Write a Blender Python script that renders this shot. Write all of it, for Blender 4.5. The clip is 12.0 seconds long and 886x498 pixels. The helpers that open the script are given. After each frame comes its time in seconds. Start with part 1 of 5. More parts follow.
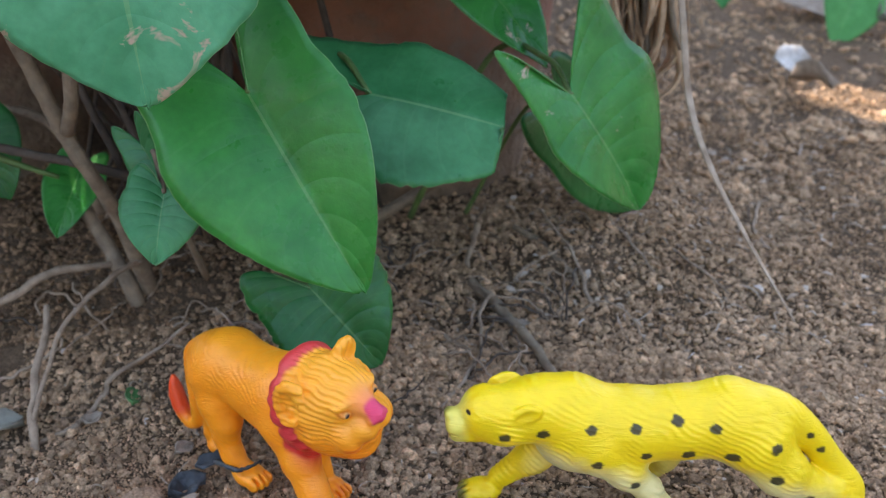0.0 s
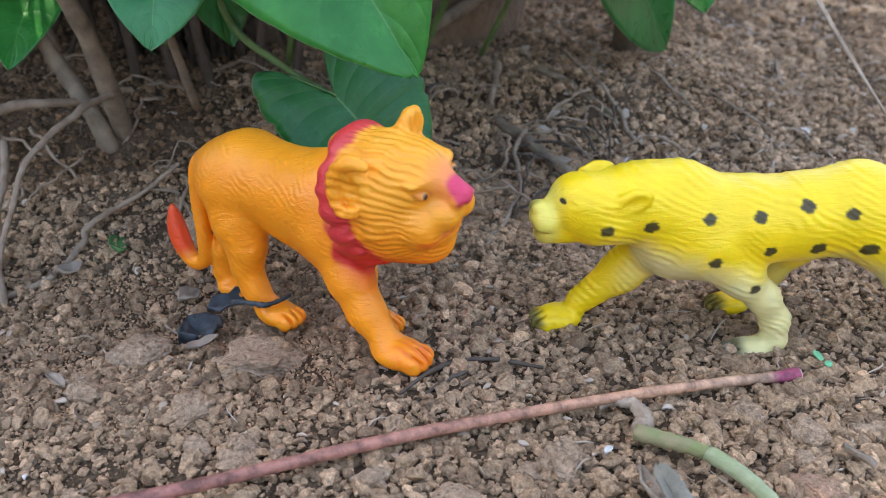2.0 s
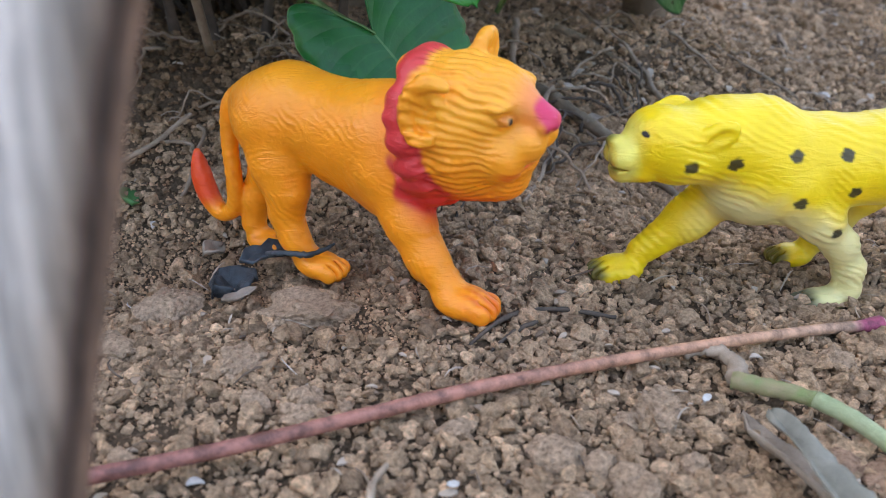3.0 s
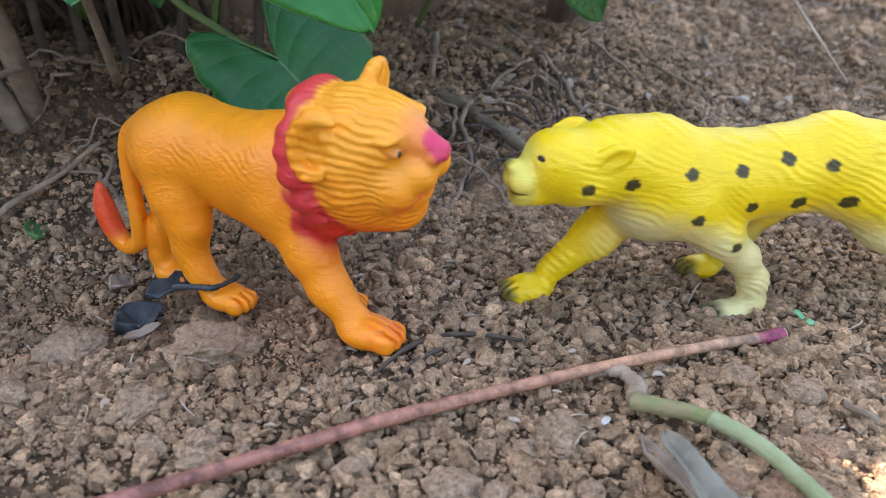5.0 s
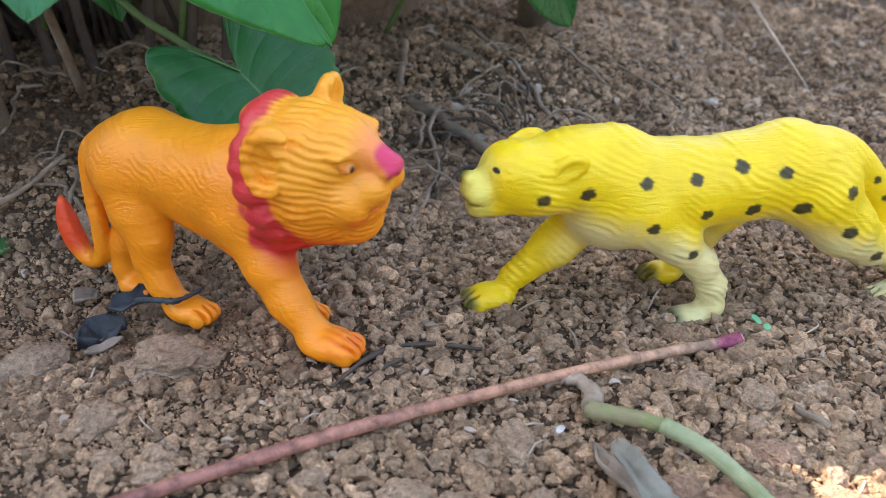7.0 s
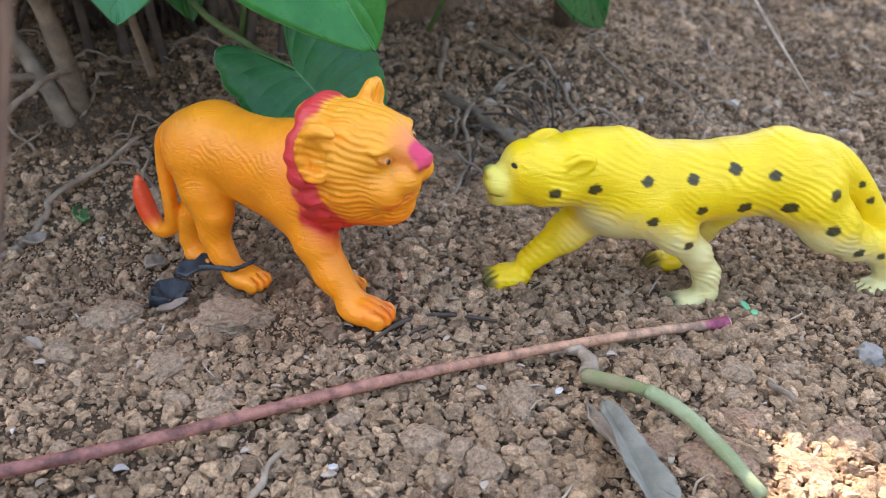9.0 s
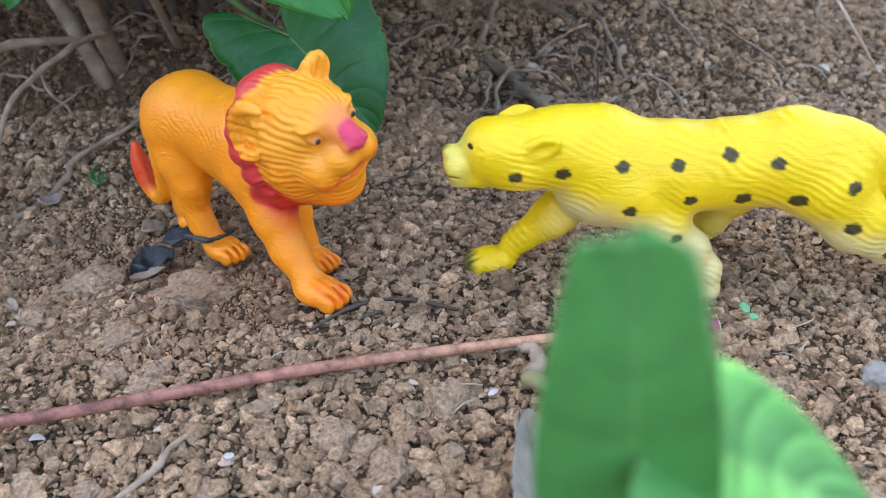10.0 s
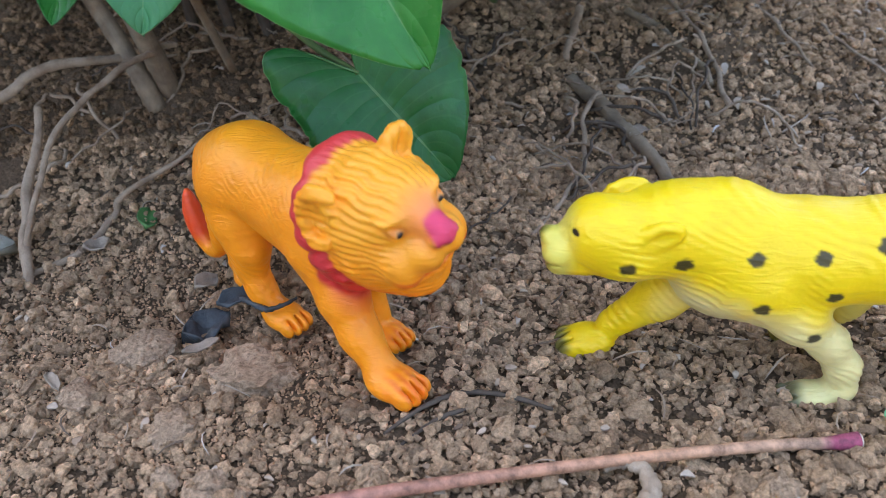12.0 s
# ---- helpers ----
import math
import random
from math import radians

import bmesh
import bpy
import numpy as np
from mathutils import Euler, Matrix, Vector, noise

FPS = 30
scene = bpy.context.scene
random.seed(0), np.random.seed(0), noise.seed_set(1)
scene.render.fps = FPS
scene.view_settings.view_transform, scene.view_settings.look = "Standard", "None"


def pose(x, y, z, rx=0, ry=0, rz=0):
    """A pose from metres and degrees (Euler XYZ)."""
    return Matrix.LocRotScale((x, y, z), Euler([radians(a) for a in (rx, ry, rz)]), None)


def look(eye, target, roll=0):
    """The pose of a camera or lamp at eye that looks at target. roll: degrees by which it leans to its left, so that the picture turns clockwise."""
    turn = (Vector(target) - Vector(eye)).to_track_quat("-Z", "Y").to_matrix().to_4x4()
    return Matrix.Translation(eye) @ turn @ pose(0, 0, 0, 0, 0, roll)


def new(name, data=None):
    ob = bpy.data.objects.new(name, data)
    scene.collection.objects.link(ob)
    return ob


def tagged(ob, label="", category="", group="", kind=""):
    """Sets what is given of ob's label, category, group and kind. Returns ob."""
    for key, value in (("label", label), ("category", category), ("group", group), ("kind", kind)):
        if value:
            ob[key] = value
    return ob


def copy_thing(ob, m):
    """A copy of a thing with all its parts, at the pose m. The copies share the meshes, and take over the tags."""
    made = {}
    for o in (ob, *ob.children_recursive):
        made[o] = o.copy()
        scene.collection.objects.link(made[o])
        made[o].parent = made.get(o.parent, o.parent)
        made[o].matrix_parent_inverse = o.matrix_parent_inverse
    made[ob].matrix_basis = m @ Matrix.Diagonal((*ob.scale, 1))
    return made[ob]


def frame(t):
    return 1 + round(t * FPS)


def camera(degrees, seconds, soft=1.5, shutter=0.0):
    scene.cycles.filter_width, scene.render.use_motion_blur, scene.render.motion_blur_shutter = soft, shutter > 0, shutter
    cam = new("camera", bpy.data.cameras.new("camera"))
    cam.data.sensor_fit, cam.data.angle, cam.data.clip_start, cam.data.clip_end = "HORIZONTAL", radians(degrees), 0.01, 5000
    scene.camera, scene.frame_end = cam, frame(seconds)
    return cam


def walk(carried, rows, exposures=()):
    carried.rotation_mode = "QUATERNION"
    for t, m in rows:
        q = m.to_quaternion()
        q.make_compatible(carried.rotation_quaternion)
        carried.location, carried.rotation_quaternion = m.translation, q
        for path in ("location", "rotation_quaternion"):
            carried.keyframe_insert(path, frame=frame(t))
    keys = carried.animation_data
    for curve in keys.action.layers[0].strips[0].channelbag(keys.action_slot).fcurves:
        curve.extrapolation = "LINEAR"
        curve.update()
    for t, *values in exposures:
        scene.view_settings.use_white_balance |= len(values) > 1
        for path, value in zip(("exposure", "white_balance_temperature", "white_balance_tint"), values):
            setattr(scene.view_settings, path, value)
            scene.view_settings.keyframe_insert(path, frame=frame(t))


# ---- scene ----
cam = camera(54.4, 12.0, soft=0.8)
PATH = [
    (0, (-0.003, 0.006, 0.3), (0.019, 1.848, -0.478), 0.9),
    (0.5, (0.012, -0.006, 0.245), (0.028, 1.837, -0.533), 1.0),
    (1, (0.003, 0.016, 0.222), (0.024, 1.844, -0.59), -0.1),
    (1.5, (-0.032, 0.032, 0.217), (0.06, 1.838, -0.639), 0.4),
    (2, (-0.056, 0.046, 0.205), (0.12, 1.843, -0.655), 1.0),
    (2.5, (-0.092, 0.059, 0.188), (0.166, 1.847, -0.67), 1.9),
    (3, (-0.094, 0.065, 0.175), (0.199, 1.847, -0.684), 2.5),
    (3.5, (-0.082, 0.069, 0.171), (0.251, 1.847, -0.683), 2.6),
    (3.7, (-0.077, 0.07, 0.171), (0.27, 1.846, -0.681), 2.6),
    (5.3, (-0.074, 0.064, 0.186), (0.31, 1.827, -0.676), 1.6),
    (5.5, (-0.077, 0.061, 0.186), (0.303, 1.825, -0.676), 1.6),
    (6, (-0.07, 0.066, 0.19), (0.315, 1.828, -0.674), 1.4),
    (6.5, (-0.066, 0.066, 0.19), (0.334, 1.825, -0.674), 1.2),
    (7, (-0.064, 0.064, 0.19), (0.343, 1.821, -0.674), 1.3),
    (8.8, (-0.074, 0.029, 0.205), (0.288, 1.784, -0.682), 2.1),
    (9, (-0.066, 0.024, 0.209), (0.246, 1.782, -0.692), 2.1),
    (9.5, (-0.028, 0.024, 0.215), (0.11, 1.779, -0.735), 1.2),
    (10, (0.013, 0.041, 0.212), (-0.053, 1.769, -0.793), -1.3),
    (10.5, (0.043, 0.061, 0.227), (-0.094, 1.768, -0.807), -4.0),
    (11, (0.025, 0.07, 0.231), (-0.136, 1.757, -0.831), -4.6),
    (11.5, (0.013, 0.088, 0.228), (-0.15, 1.773, -0.838), -3.7),
    (12, (-0.005, 0.1, 0.228), (-0.173, 1.77, -0.86), -2.2),
]
GAIN = [(0.0, 2.52), (1.5, 2.64), (3.0, 2.60), (7.0, 2.58), (9.0, 2.64), (9.8, 2.75), (12.0, 2.70)]
walk(cam, [(t, look(eye, target, roll)) for t, eye, target, roll in PATH], [(t, stops, 7150, 12) for t, stops in GAIN])
# a small bright lens, focused on the toys
cam.data.dof.use_dof = True
cam.data.dof.focus_distance = 0.32
cam.data.dof.aperture_fstop = 16.0

# ---- light ----
TO_SUN = Vector((-0.42, 0.50, 0.90)).normalized()
world = bpy.data.worlds.new("sky")
scene.world = world
world.use_nodes = True
wn = world.node_tree
sky = wn.nodes.new("ShaderNodeTexSky")
sky.sky_type = "NISHITA"
sky.sun_disc = False
sky.sun_elevation = math.asin(TO_SUN.z)
sky.sun_rotation = math.atan2(TO_SUN.x, TO_SUN.y)
sky.air_density, sky.dust_density, sky.ozone_density = 1.0, 3.0, 1.0
wn.links.new(sky.outputs[0], wn.nodes["Background"].inputs[0])
wn.nodes["Background"].inputs[1].default_value = 0.15
sun_data = bpy.data.lights.new("sun", "SUN")
sun_data.energy, sun_data.angle, sun_data.color = 2.6, radians(0.28), (1.0, 0.89, 0.81)
sun = new("sun", sun_data)
sun.matrix_world = look(Vector((0, 0, 3)) + TO_SUN, (0, 0, 3))


# ---- materials ----
class Nodes:
    """A Principled material with short calls for its nodes."""

    def __init__(self, name, rough=0.6, **inputs):
        self.m = bpy.data.materials.new(name)
        self.m.use_nodes = True
        self.t = self.m.node_tree
        self.b = self.t.nodes["Principled BSDF"]
        self.b.inputs["Roughness"].default_value = rough
        for key, value in inputs.items():
            self.b.inputs[key.replace("_", " ")].default_value = value
        self.coords = self.t.nodes.new("ShaderNodeTexCoord")

    def link(self, a, b):
        self.t.links.new(a, b)
        return b

    def noise(self, scale, detail=4.0, rough=0.6, stretch=None, turn=(0, 0, 0), space="Object", distort=0.0):
        n = self.t.nodes.new("ShaderNodeTexNoise")
        n.inputs["Scale"].default_value = scale
        n.inputs["Detail"].default_value = detail
        n.inputs["Roughness"].default_value = rough
        n.inputs["Distortion"].default_value = distort
        src = self.coords.outputs[space]
        if stretch:
            mp = self.t.nodes.new("ShaderNodeMapping")
            mp.inputs["Scale"].default_value = stretch
            mp.inputs["Rotation"].default_value = [radians(a) for a in turn]
            self.link(src, mp.inputs[0])
            src = mp.outputs[0]
        self.link(src, n.inputs["Vector"])
        return n.outputs["Fac"]

    def ramp(self, fac, *stops):
        r = self.t.nodes.new("ShaderNodeValToRGB")
        el = r.color_ramp.elements
        while len(el) < len(stops):
            el.new(0.5)
        for e, (p, c) in zip(el, stops):
            e.position, e.color = p, (*c, 1.0) if not isinstance(c, float) else (c, c, c, 1.0)
        self.link(fac, r.inputs[0])
        return r.outputs[0]

    def mix(self, fac, a, b, how="MIX"):
        x = self.t.nodes.new("ShaderNodeMix")
        x.data_type, x.blend_type = "RGBA", how
        for sock, v in ((x.inputs[0], fac), (x.inputs[6], a), (x.inputs[7], b)):
            if isinstance(v, (int, float)):
                sock.default_value = v
            elif isinstance(v, tuple):
                sock.default_value = (*v, 1.0)
            else:
                self.link(v, sock)
        return x.outputs[2]

    def math(self, how, a, b=0.0, c=0.0):
        x = self.t.nodes.new("ShaderNodeMath")
        x.operation = how
        for sock, v in zip(x.inputs, (a, b, c)):
            if isinstance(v, (int, float)):
                sock.default_value = v
            else:
                self.link(v, sock)
        return x.outputs[0]

    def attr(self, name, out="Color"):
        a = self.t.nodes.new("ShaderNodeAttribute")
        a.attribute_name = name
        return a.outputs[out]

    def island(self):
        return self.t.nodes.new("ShaderNodeNewGeometry").outputs["Random Per Island"]

    def one(self):
        return self.t.nodes.new("ShaderNodeObjectInfo").outputs["Random"]

    def color(self, c):
        if isinstance(c, tuple):
            self.b.inputs["Base Color"].default_value = (*c, 1.0)
        else:
            self.link(c, self.b.inputs["Base Color"])

    def rough(self, r):
        self.link(r, self.b.inputs["Roughness"])

    def bump(self, height, distance, strength=1.0):
        n = self.t.nodes.new("ShaderNodeBump")
        n.inputs["Distance"].default_value = distance
        n.inputs["Strength"].default_value = strength
        self.link(height, n.inputs["Height"])
        old = self.b.inputs["Normal"]
        if old.is_linked:
            self.link(old.links[0].from_socket, n.inputs["Normal"])
        self.link(n.outputs[0], old)


def soil_material(name, island, tone=(1.0, 1.0, 1.0)):
    n = Nodes(name, 0.95, Specular_IOR_Level=0.15)
    broad = n.ramp(n.noise(14, 3), (0.3, (0.325, 0.240, 0.172)), (0.7, (0.50, 0.385, 0.285)))
    grain = n.ramp(n.noise(520, 6, 0.75), (0.34, 0.40), (0.62, 1.0))
    c = n.mix(1.0, broad, grain, "MULTIPLY")
    if island:
        tint = n.ramp(n.island(), (0.0, (0.55, 0.53, 0.52)), (0.45, (0.92, 0.90, 0.87)), (0.88, (1.15, 1.11, 1.07)), (1.0, (1.5, 1.44, 1.38)))
        c = n.mix(1.0, c, tint, "MULTIPLY")
    n.color(n.mix(1.0, c, tone, "MULTIPLY"))
    n.bump(n.noise(1100, 6, 0.75), 0.0012)
    n.bump(n.noise(260, 4, 0.65), 0.002)
    return n.m


def leaf_material(name, deep, light, rough=0.38, blotch=0.0):
    n = Nodes(name, rough, Specular_IOR_Level=0.32)
    tone = n.ramp(n.noise(38, 3), (0.3, deep), (0.75, light))
    v = n.attr("across", "Fac")
    u = n.attr("along", "Fac")
    rows = n.math("FRACT", n.math("ADD", n.math("MULTIPLY", u, 11.0), n.math("MULTIPLY", v, -1.6)))
    side = n.math("LESS_THAN", n.math("ABSOLUTE", n.math("SUBTRACT", rows, 0.5)), 0.035)
    rib = n.math("LESS_THAN", v, 0.017)
    edge = n.math("GREATER_THAN", v, 0.99)
    side = n.math("MULTIPLY", side, n.math("LESS_THAN", u, 0.86))
    tone = n.mix(n.math("MULTIPLY", side, 0.06), tone, (0.16, 0.36, 0.14))
    tone = n.mix(n.math("MULTIPLY", rib, 0.30), tone, (0.24, 0.42, 0.17))
    tone = n.mix(n.math("MULTIPLY", edge, 0.35), tone, (0.30, 0.48, 0.22))
    fine = n.ramp(n.noise(260, 4), (0.35, 0.90), (0.7, 1.05))
    tone = n.mix(1.0, tone, fine, "MULTIPLY")
    if blotch:
        dry = n.ramp(n.noise(34, 5, 0.65, distort=0.6), (1.0 - blotch, 0.0), (1.0 - blotch + 0.035, 1.0))
        tone = n.mix(dry, tone, (0.46, 0.36, 0.26))
    n.color(tone)
    n.rough(n.ramp(n.noise(60, 3), (0.3, rough - 0.06), (0.7, rough + 0.14)))
    soft = n.math("SUBTRACT", 1.0, n.math("POWER", n.math("MULTIPLY", n.math("ABSOLUTE", n.math("SUBTRACT", rows, 0.5)), 2.0), 3.0))
    n.bump(soft, 0.0004, 0.6)
    n.bump(n.noise(220, 3), 0.0004, 0.6)
    # some light comes through the blade
    out = n.t.nodes["Material Output"]
    thin = n.t.nodes.new("ShaderNodeBsdfTranslucent")
    n.link(n.mix(1.0, tone, (1.3, 1.5, 0.7), "MULTIPLY"), thin.inputs[0])
    both = n.t.nodes.new("ShaderNodeMixShader")
    both.inputs[0].default_value = 0.10
    n.link(n.b.outputs[0], both.inputs[1])
    n.link(thin.outputs[0], both.inputs[2])
    n.link(both.outputs[0], out.inputs[0])
    return n.m


def fibre_material(name, dark, light, rough=0.8, grain=900, bump=0.0006):
    n = Nodes(name, rough, Specular_IOR_Level=0.3)
    tone = n.ramp(n.noise(90, 4), (0.3, dark), (0.72, light))
    lines = n.ramp(n.noise(grain, 4, 0.6, space="UV", stretch=(0.02, 0.4, 1)), (0.3, 0.7), (0.7, 1.12))
    n.color(n.mix(1.0, tone, lines, "MULTIPLY"))
    n.bump(n.noise(420, 5, 0.7), bump)
    return n.m


def toy_material(name, flow, ruff_flow):
    n = Nodes(name, 0.42, Specular_IOR_Level=0.45)
    paint = n.attr("paint")
    worn = n.ramp(n.noise(70, 4), (0.3, 0.9), (0.7, 1.05))
    n.color(n.mix(1.0, paint, worn, "MULTIPLY"))
    n.rough(n.ramp(n.noise(150, 3), (0.3, 0.36), (0.7, 0.5)))
    # moulded hair: fine furrows, along the flanks and round the mane
    coat = n.noise(1.0, 2, 0.5, stretch=(75, 400, 400), turn=flow, distort=1.0)
    ruff = n.noise(1.0, 2, 0.5, stretch=(110, 420, 420), turn=ruff_flow, distort=0.9)
    n.bump(n.mix(n.attr("mane", "Fac"), coat, ruff), 0.0006, 0.7)
    n.bump(n.noise(700, 3), 0.0002, 0.5)
    n.b.inputs["Subsurface Weight"].default_value = 0.12
    n.b.inputs["Subsurface Radius"].default_value = (0.004, 0.002, 0.001)
    return n.m


# ground sheet: soil colour darkened to give shade in the gaps between crumbs
GAP_SHADE_SOIL = soil_material("soil", False, (0.42, 0.375, 0.32))
CLAY_SOIL = soil_material("soil_clay", False, (1.50, 1.40, 1.28))
# soil tinted pink and lighter, the sun's glow put into its colour
SUN_PINK_SOIL = soil_material("soil_sun_pink", False, (1.38, 1.14, 1.02))
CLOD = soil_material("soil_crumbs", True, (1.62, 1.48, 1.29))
DUST = soil_material("soil_dust", True, (1.95, 1.72, 1.45))
# humus tone, taken darker to hold the shade under the plant
SHADED_HUMUS = soil_material("soil_shaded_humus", True, (0.92, 0.80, 0.66))
LEAF = leaf_material("leaf_green", (0.013, 0.150, 0.022), (0.045, 0.270, 0.050), 0.27, 0.33)
# dry spots, over a paler blue-green that stands in for reflected sky
LEAF_SPOT_SHEEN = leaf_material("leaf_spotted_sheen", (0.055, 0.27, 0.12), (0.12, 0.42, 0.22), 0.40, 0.425)
LEAF_BLUE = leaf_material("leaf_dull", (0.020, 0.15, 0.045), (0.055, 0.26, 0.095), 0.33)
LEAF_DARK = leaf_material("leaf_deep", (0.008, 0.100, 0.018), (0.020, 0.165, 0.036), 0.30)
LEAF_FRESH = leaf_material("leaf_fresh", (0.05, 0.24, 0.05), (0.085, 0.33, 0.085), 0.5)
LEAF_PALE = leaf_material("leaf_pale", (0.06, 0.27, 0.06), (0.12, 0.37, 0.12), 0.45)
DRY = fibre_material("dry_leaf", (0.24, 0.185, 0.135), (0.44, 0.36, 0.28))
DRY_GREY = fibre_material("dry_leaf_grey", (0.19, 0.18, 0.14), (0.33, 0.32, 0.26))
DRY_FIBRE = fibre_material("dry_fibre", (0.36, 0.22, 0.12), (0.70, 0.50, 0.32))
STRAW = fibre_material("straw", (0.26, 0.19, 0.13), (0.50, 0.40, 0.30))
ROOT = fibre_material("root", (0.20, 0.140, 0.095), (0.46, 0.355, 0.255))
ROOT_DARK = fibre_material("root_dark", (0.055, 0.042, 0.033), (0.13, 0.10, 0.075))
BARK = fibre_material("twig_bark", (0.15, 0.11, 0.075), (0.32, 0.25, 0.17))
STEM = fibre_material("green_stem", (0.07, 0.14, 0.035), (0.16, 0.24, 0.08), 0.5)
STALK = fibre_material("grey_stalk", (0.30, 0.27, 0.23), (0.60, 0.56, 0.50))
CHAR = fibre_material("black_film", (0.020, 0.025, 0.029), (0.085, 0.105, 0.118), 0.5)
PEBBLE = fibre_material("pebble_grey", (0.22, 0.20, 0.175), (0.36, 0.335, 0.30), 0.8)
WHITE = fibre_material("white_scrap", (0.42, 0.40, 0.36), (0.72, 0.71, 0.68), 0.7)
LEOPARD_RUBBER = toy_material("yellow_rubber", (0, -22, 0), (0, -22, 0))
LION_RUBBER = toy_material("orange_rubber", (0, 28, 37), (0, -62, 25))


# ---- building ----
def finish(name, verts, faces, material, parent=None, smooth=True, label="", attrs=None, uv=None):
    me = bpy.data.meshes.new(name)
    me.from_pydata([tuple(v) for v in verts] if not isinstance(verts, np.ndarray) else verts.tolist(), [], faces if not isinstance(faces, np.ndarray) else faces.tolist())
    me.update()
    me.polygons.foreach_set("use_smooth", [smooth] * len(me.polygons))
    for key, (kind, values) in (attrs or {}).items():
        a = me.attributes.new(key, kind, "POINT")
        a.data.foreach_set("color" if kind == "FLOAT_COLOR" else "value", np.asarray(values, dtype=np.float32).ravel())
    if uv is not None:
        layer = me.uv_layers.new(name="UVMap")
        loops = np.empty(len(me.loops), dtype=np.int32)
        me.loops.foreach_get("vertex_index", loops)
        layer.data.foreach_set("uv", np.asarray(uv, dtype=np.float32)[loops].ravel())
    me.materials.append(material)
    ob = new(name, me)
    if parent is not None:
        ob.parent = parent
    if label:
        tagged(ob, label)
    return ob


def smooth_line(points, steps=8):
    """A Catmull-Rom line through points of any width."""
    p = np.array(points, float)
    p = np.vstack([2 * p[0] - p[1], p, 2 * p[-1] - p[-2]])
    out = []
    for i in range(1, len(p) - 2):
        for s in range(steps):
            t = s / steps
            a, b, c, d = p[i - 1 : i + 3]
            out.append(0.5 * (2 * b + (c - a) * t + (2 * a - 5 * b + 4 * c - d) * t**2 + (3 * b - a - 3 * c + d) * t**3))
    out.append(p[-2])
    return np.array(out)


def tube(points, segs=10, steps=8, knobs=0.0, seed=1, flat=1.0):
    """Verts, faces, uv of a closed tube; points are (x, y, z, radius)."""
    rng = np.random.RandomState(seed)
    line = smooth_line(points, steps)
    n = len(line)
    along = np.gradient(line[:, :3], axis=0)
    along /= np.linalg.norm(along, axis=1)[:, None] + 1e-12
    up = np.array((0, 0, 1.0)) if abs(along[0][2]) < 0.9 else np.array((1.0, 0, 0))
    verts, uv, run = [], [], 0.0
    for i in range(n):
        side = np.cross(along[i], up)
        side /= np.linalg.norm(side)
        up = np.cross(side, along[i])
        run += np.linalg.norm(line[i, :3] - line[i - 1, :3]) if i else 0
        for k in range(segs):
            a = 2 * math.pi * k / segs
            r = line[i, 3] * (1 + knobs * rng.uniform(-1, 1))
            verts.append(line[i, :3] + r * (math.cos(a) * side + flat * math.sin(a) * up))
            uv.append((run, k / segs))
    faces = [(i * segs + k, i * segs + (k + 1) % segs, (i + 1) * segs + (k + 1) % segs, (i + 1) * segs + k) for i in range(n - 1) for k in range(segs)]
    faces += [tuple(range(segs))[::-1], tuple((n - 1) * segs + k for k in range(segs))]
    return verts, faces, uv


def rod(name, points, material, parent=None, label="", **kw):
    v, f, uv = tube(points, **kw)
    return finish(name, v, f, material, parent, label=label, uv=uv)


def lattice_noise(x, y, cell, seed):
    rng = np.random.RandomState(seed)
    g = rng.rand(128, 128)
    u, v = np.asarray(x) / cell + 37.3, np.asarray(y) / cell + 11.7
    i, j = np.floor(u).astype(int), np.floor(v).astype(int)
    a, b = u - i, v - j
    a, b = a * a * (3 - 2 * a), b * b * (3 - 2 * b)
    i0, j0, i1, j1 = i % 128, j % 128, (i + 1) % 128, (j + 1) % 128
    return (g[i0, j0] * (1 - a) + g[i1, j0] * a) * (1 - b) + (g[i0, j1] * (1 - a) + g[i1, j1] * a) * b - 0.5


def step(a, b, x):
    t = np.clip((x - a) / (b - a), 0, 1)
    return t * t * (3 - 2 * t)


def base_height(x, y):
    """The lie of the soil: a level patch in front, a low bank under the plant behind."""
    x, y = np.asarray(x, float), np.asarray(y, float)
    bank = 0.048 * step(0.40, 0.60, y - 0.02 * np.sin(9 * x)) * (1 - 0.85 * step(0.10, 0.27, x + 0.25 * (0.55 - y)))
    rise = 0.05 * step(0.55, 1.6, y)
    front = -0.05 * step(0.20, -0.6, y)
    lump = 0.007 * np.exp(-(((x + 0.08) / 0.06) ** 2 + ((y - 0.325) / 0.035) ** 2)) - 0.007 * np.exp(-(((x + 0.15) / 0.07) ** 2 + ((y - 0.36) / 0.05) ** 2))
    near = 0.004 * np.exp(-(((x + 0.03) / 0.07) ** 2 + ((y - 0.29) / 0.04) ** 2))
    return 0.0215 + bank + rise + front + lump + near


def height(x, y):
    close = np.exp(-((np.asarray(x) / 0.9) ** 4)) * np.exp(-(((np.asarray(y) - 0.5) / 0.9) ** 4))
    rough = 0.010 * lattice_noise(x, y, 0.05, 1) + 0.0045 * lattice_noise(x, y, 0.017, 2) + 0.0028 * lattice_noise(x, y, 0.007, 3) + 0.0014 * lattice_noise(x, y, 0.003, 4)
    return base_height(x, y) + rough * (0.35 + 0.65 * step(0.38, 0.5, y)) * close


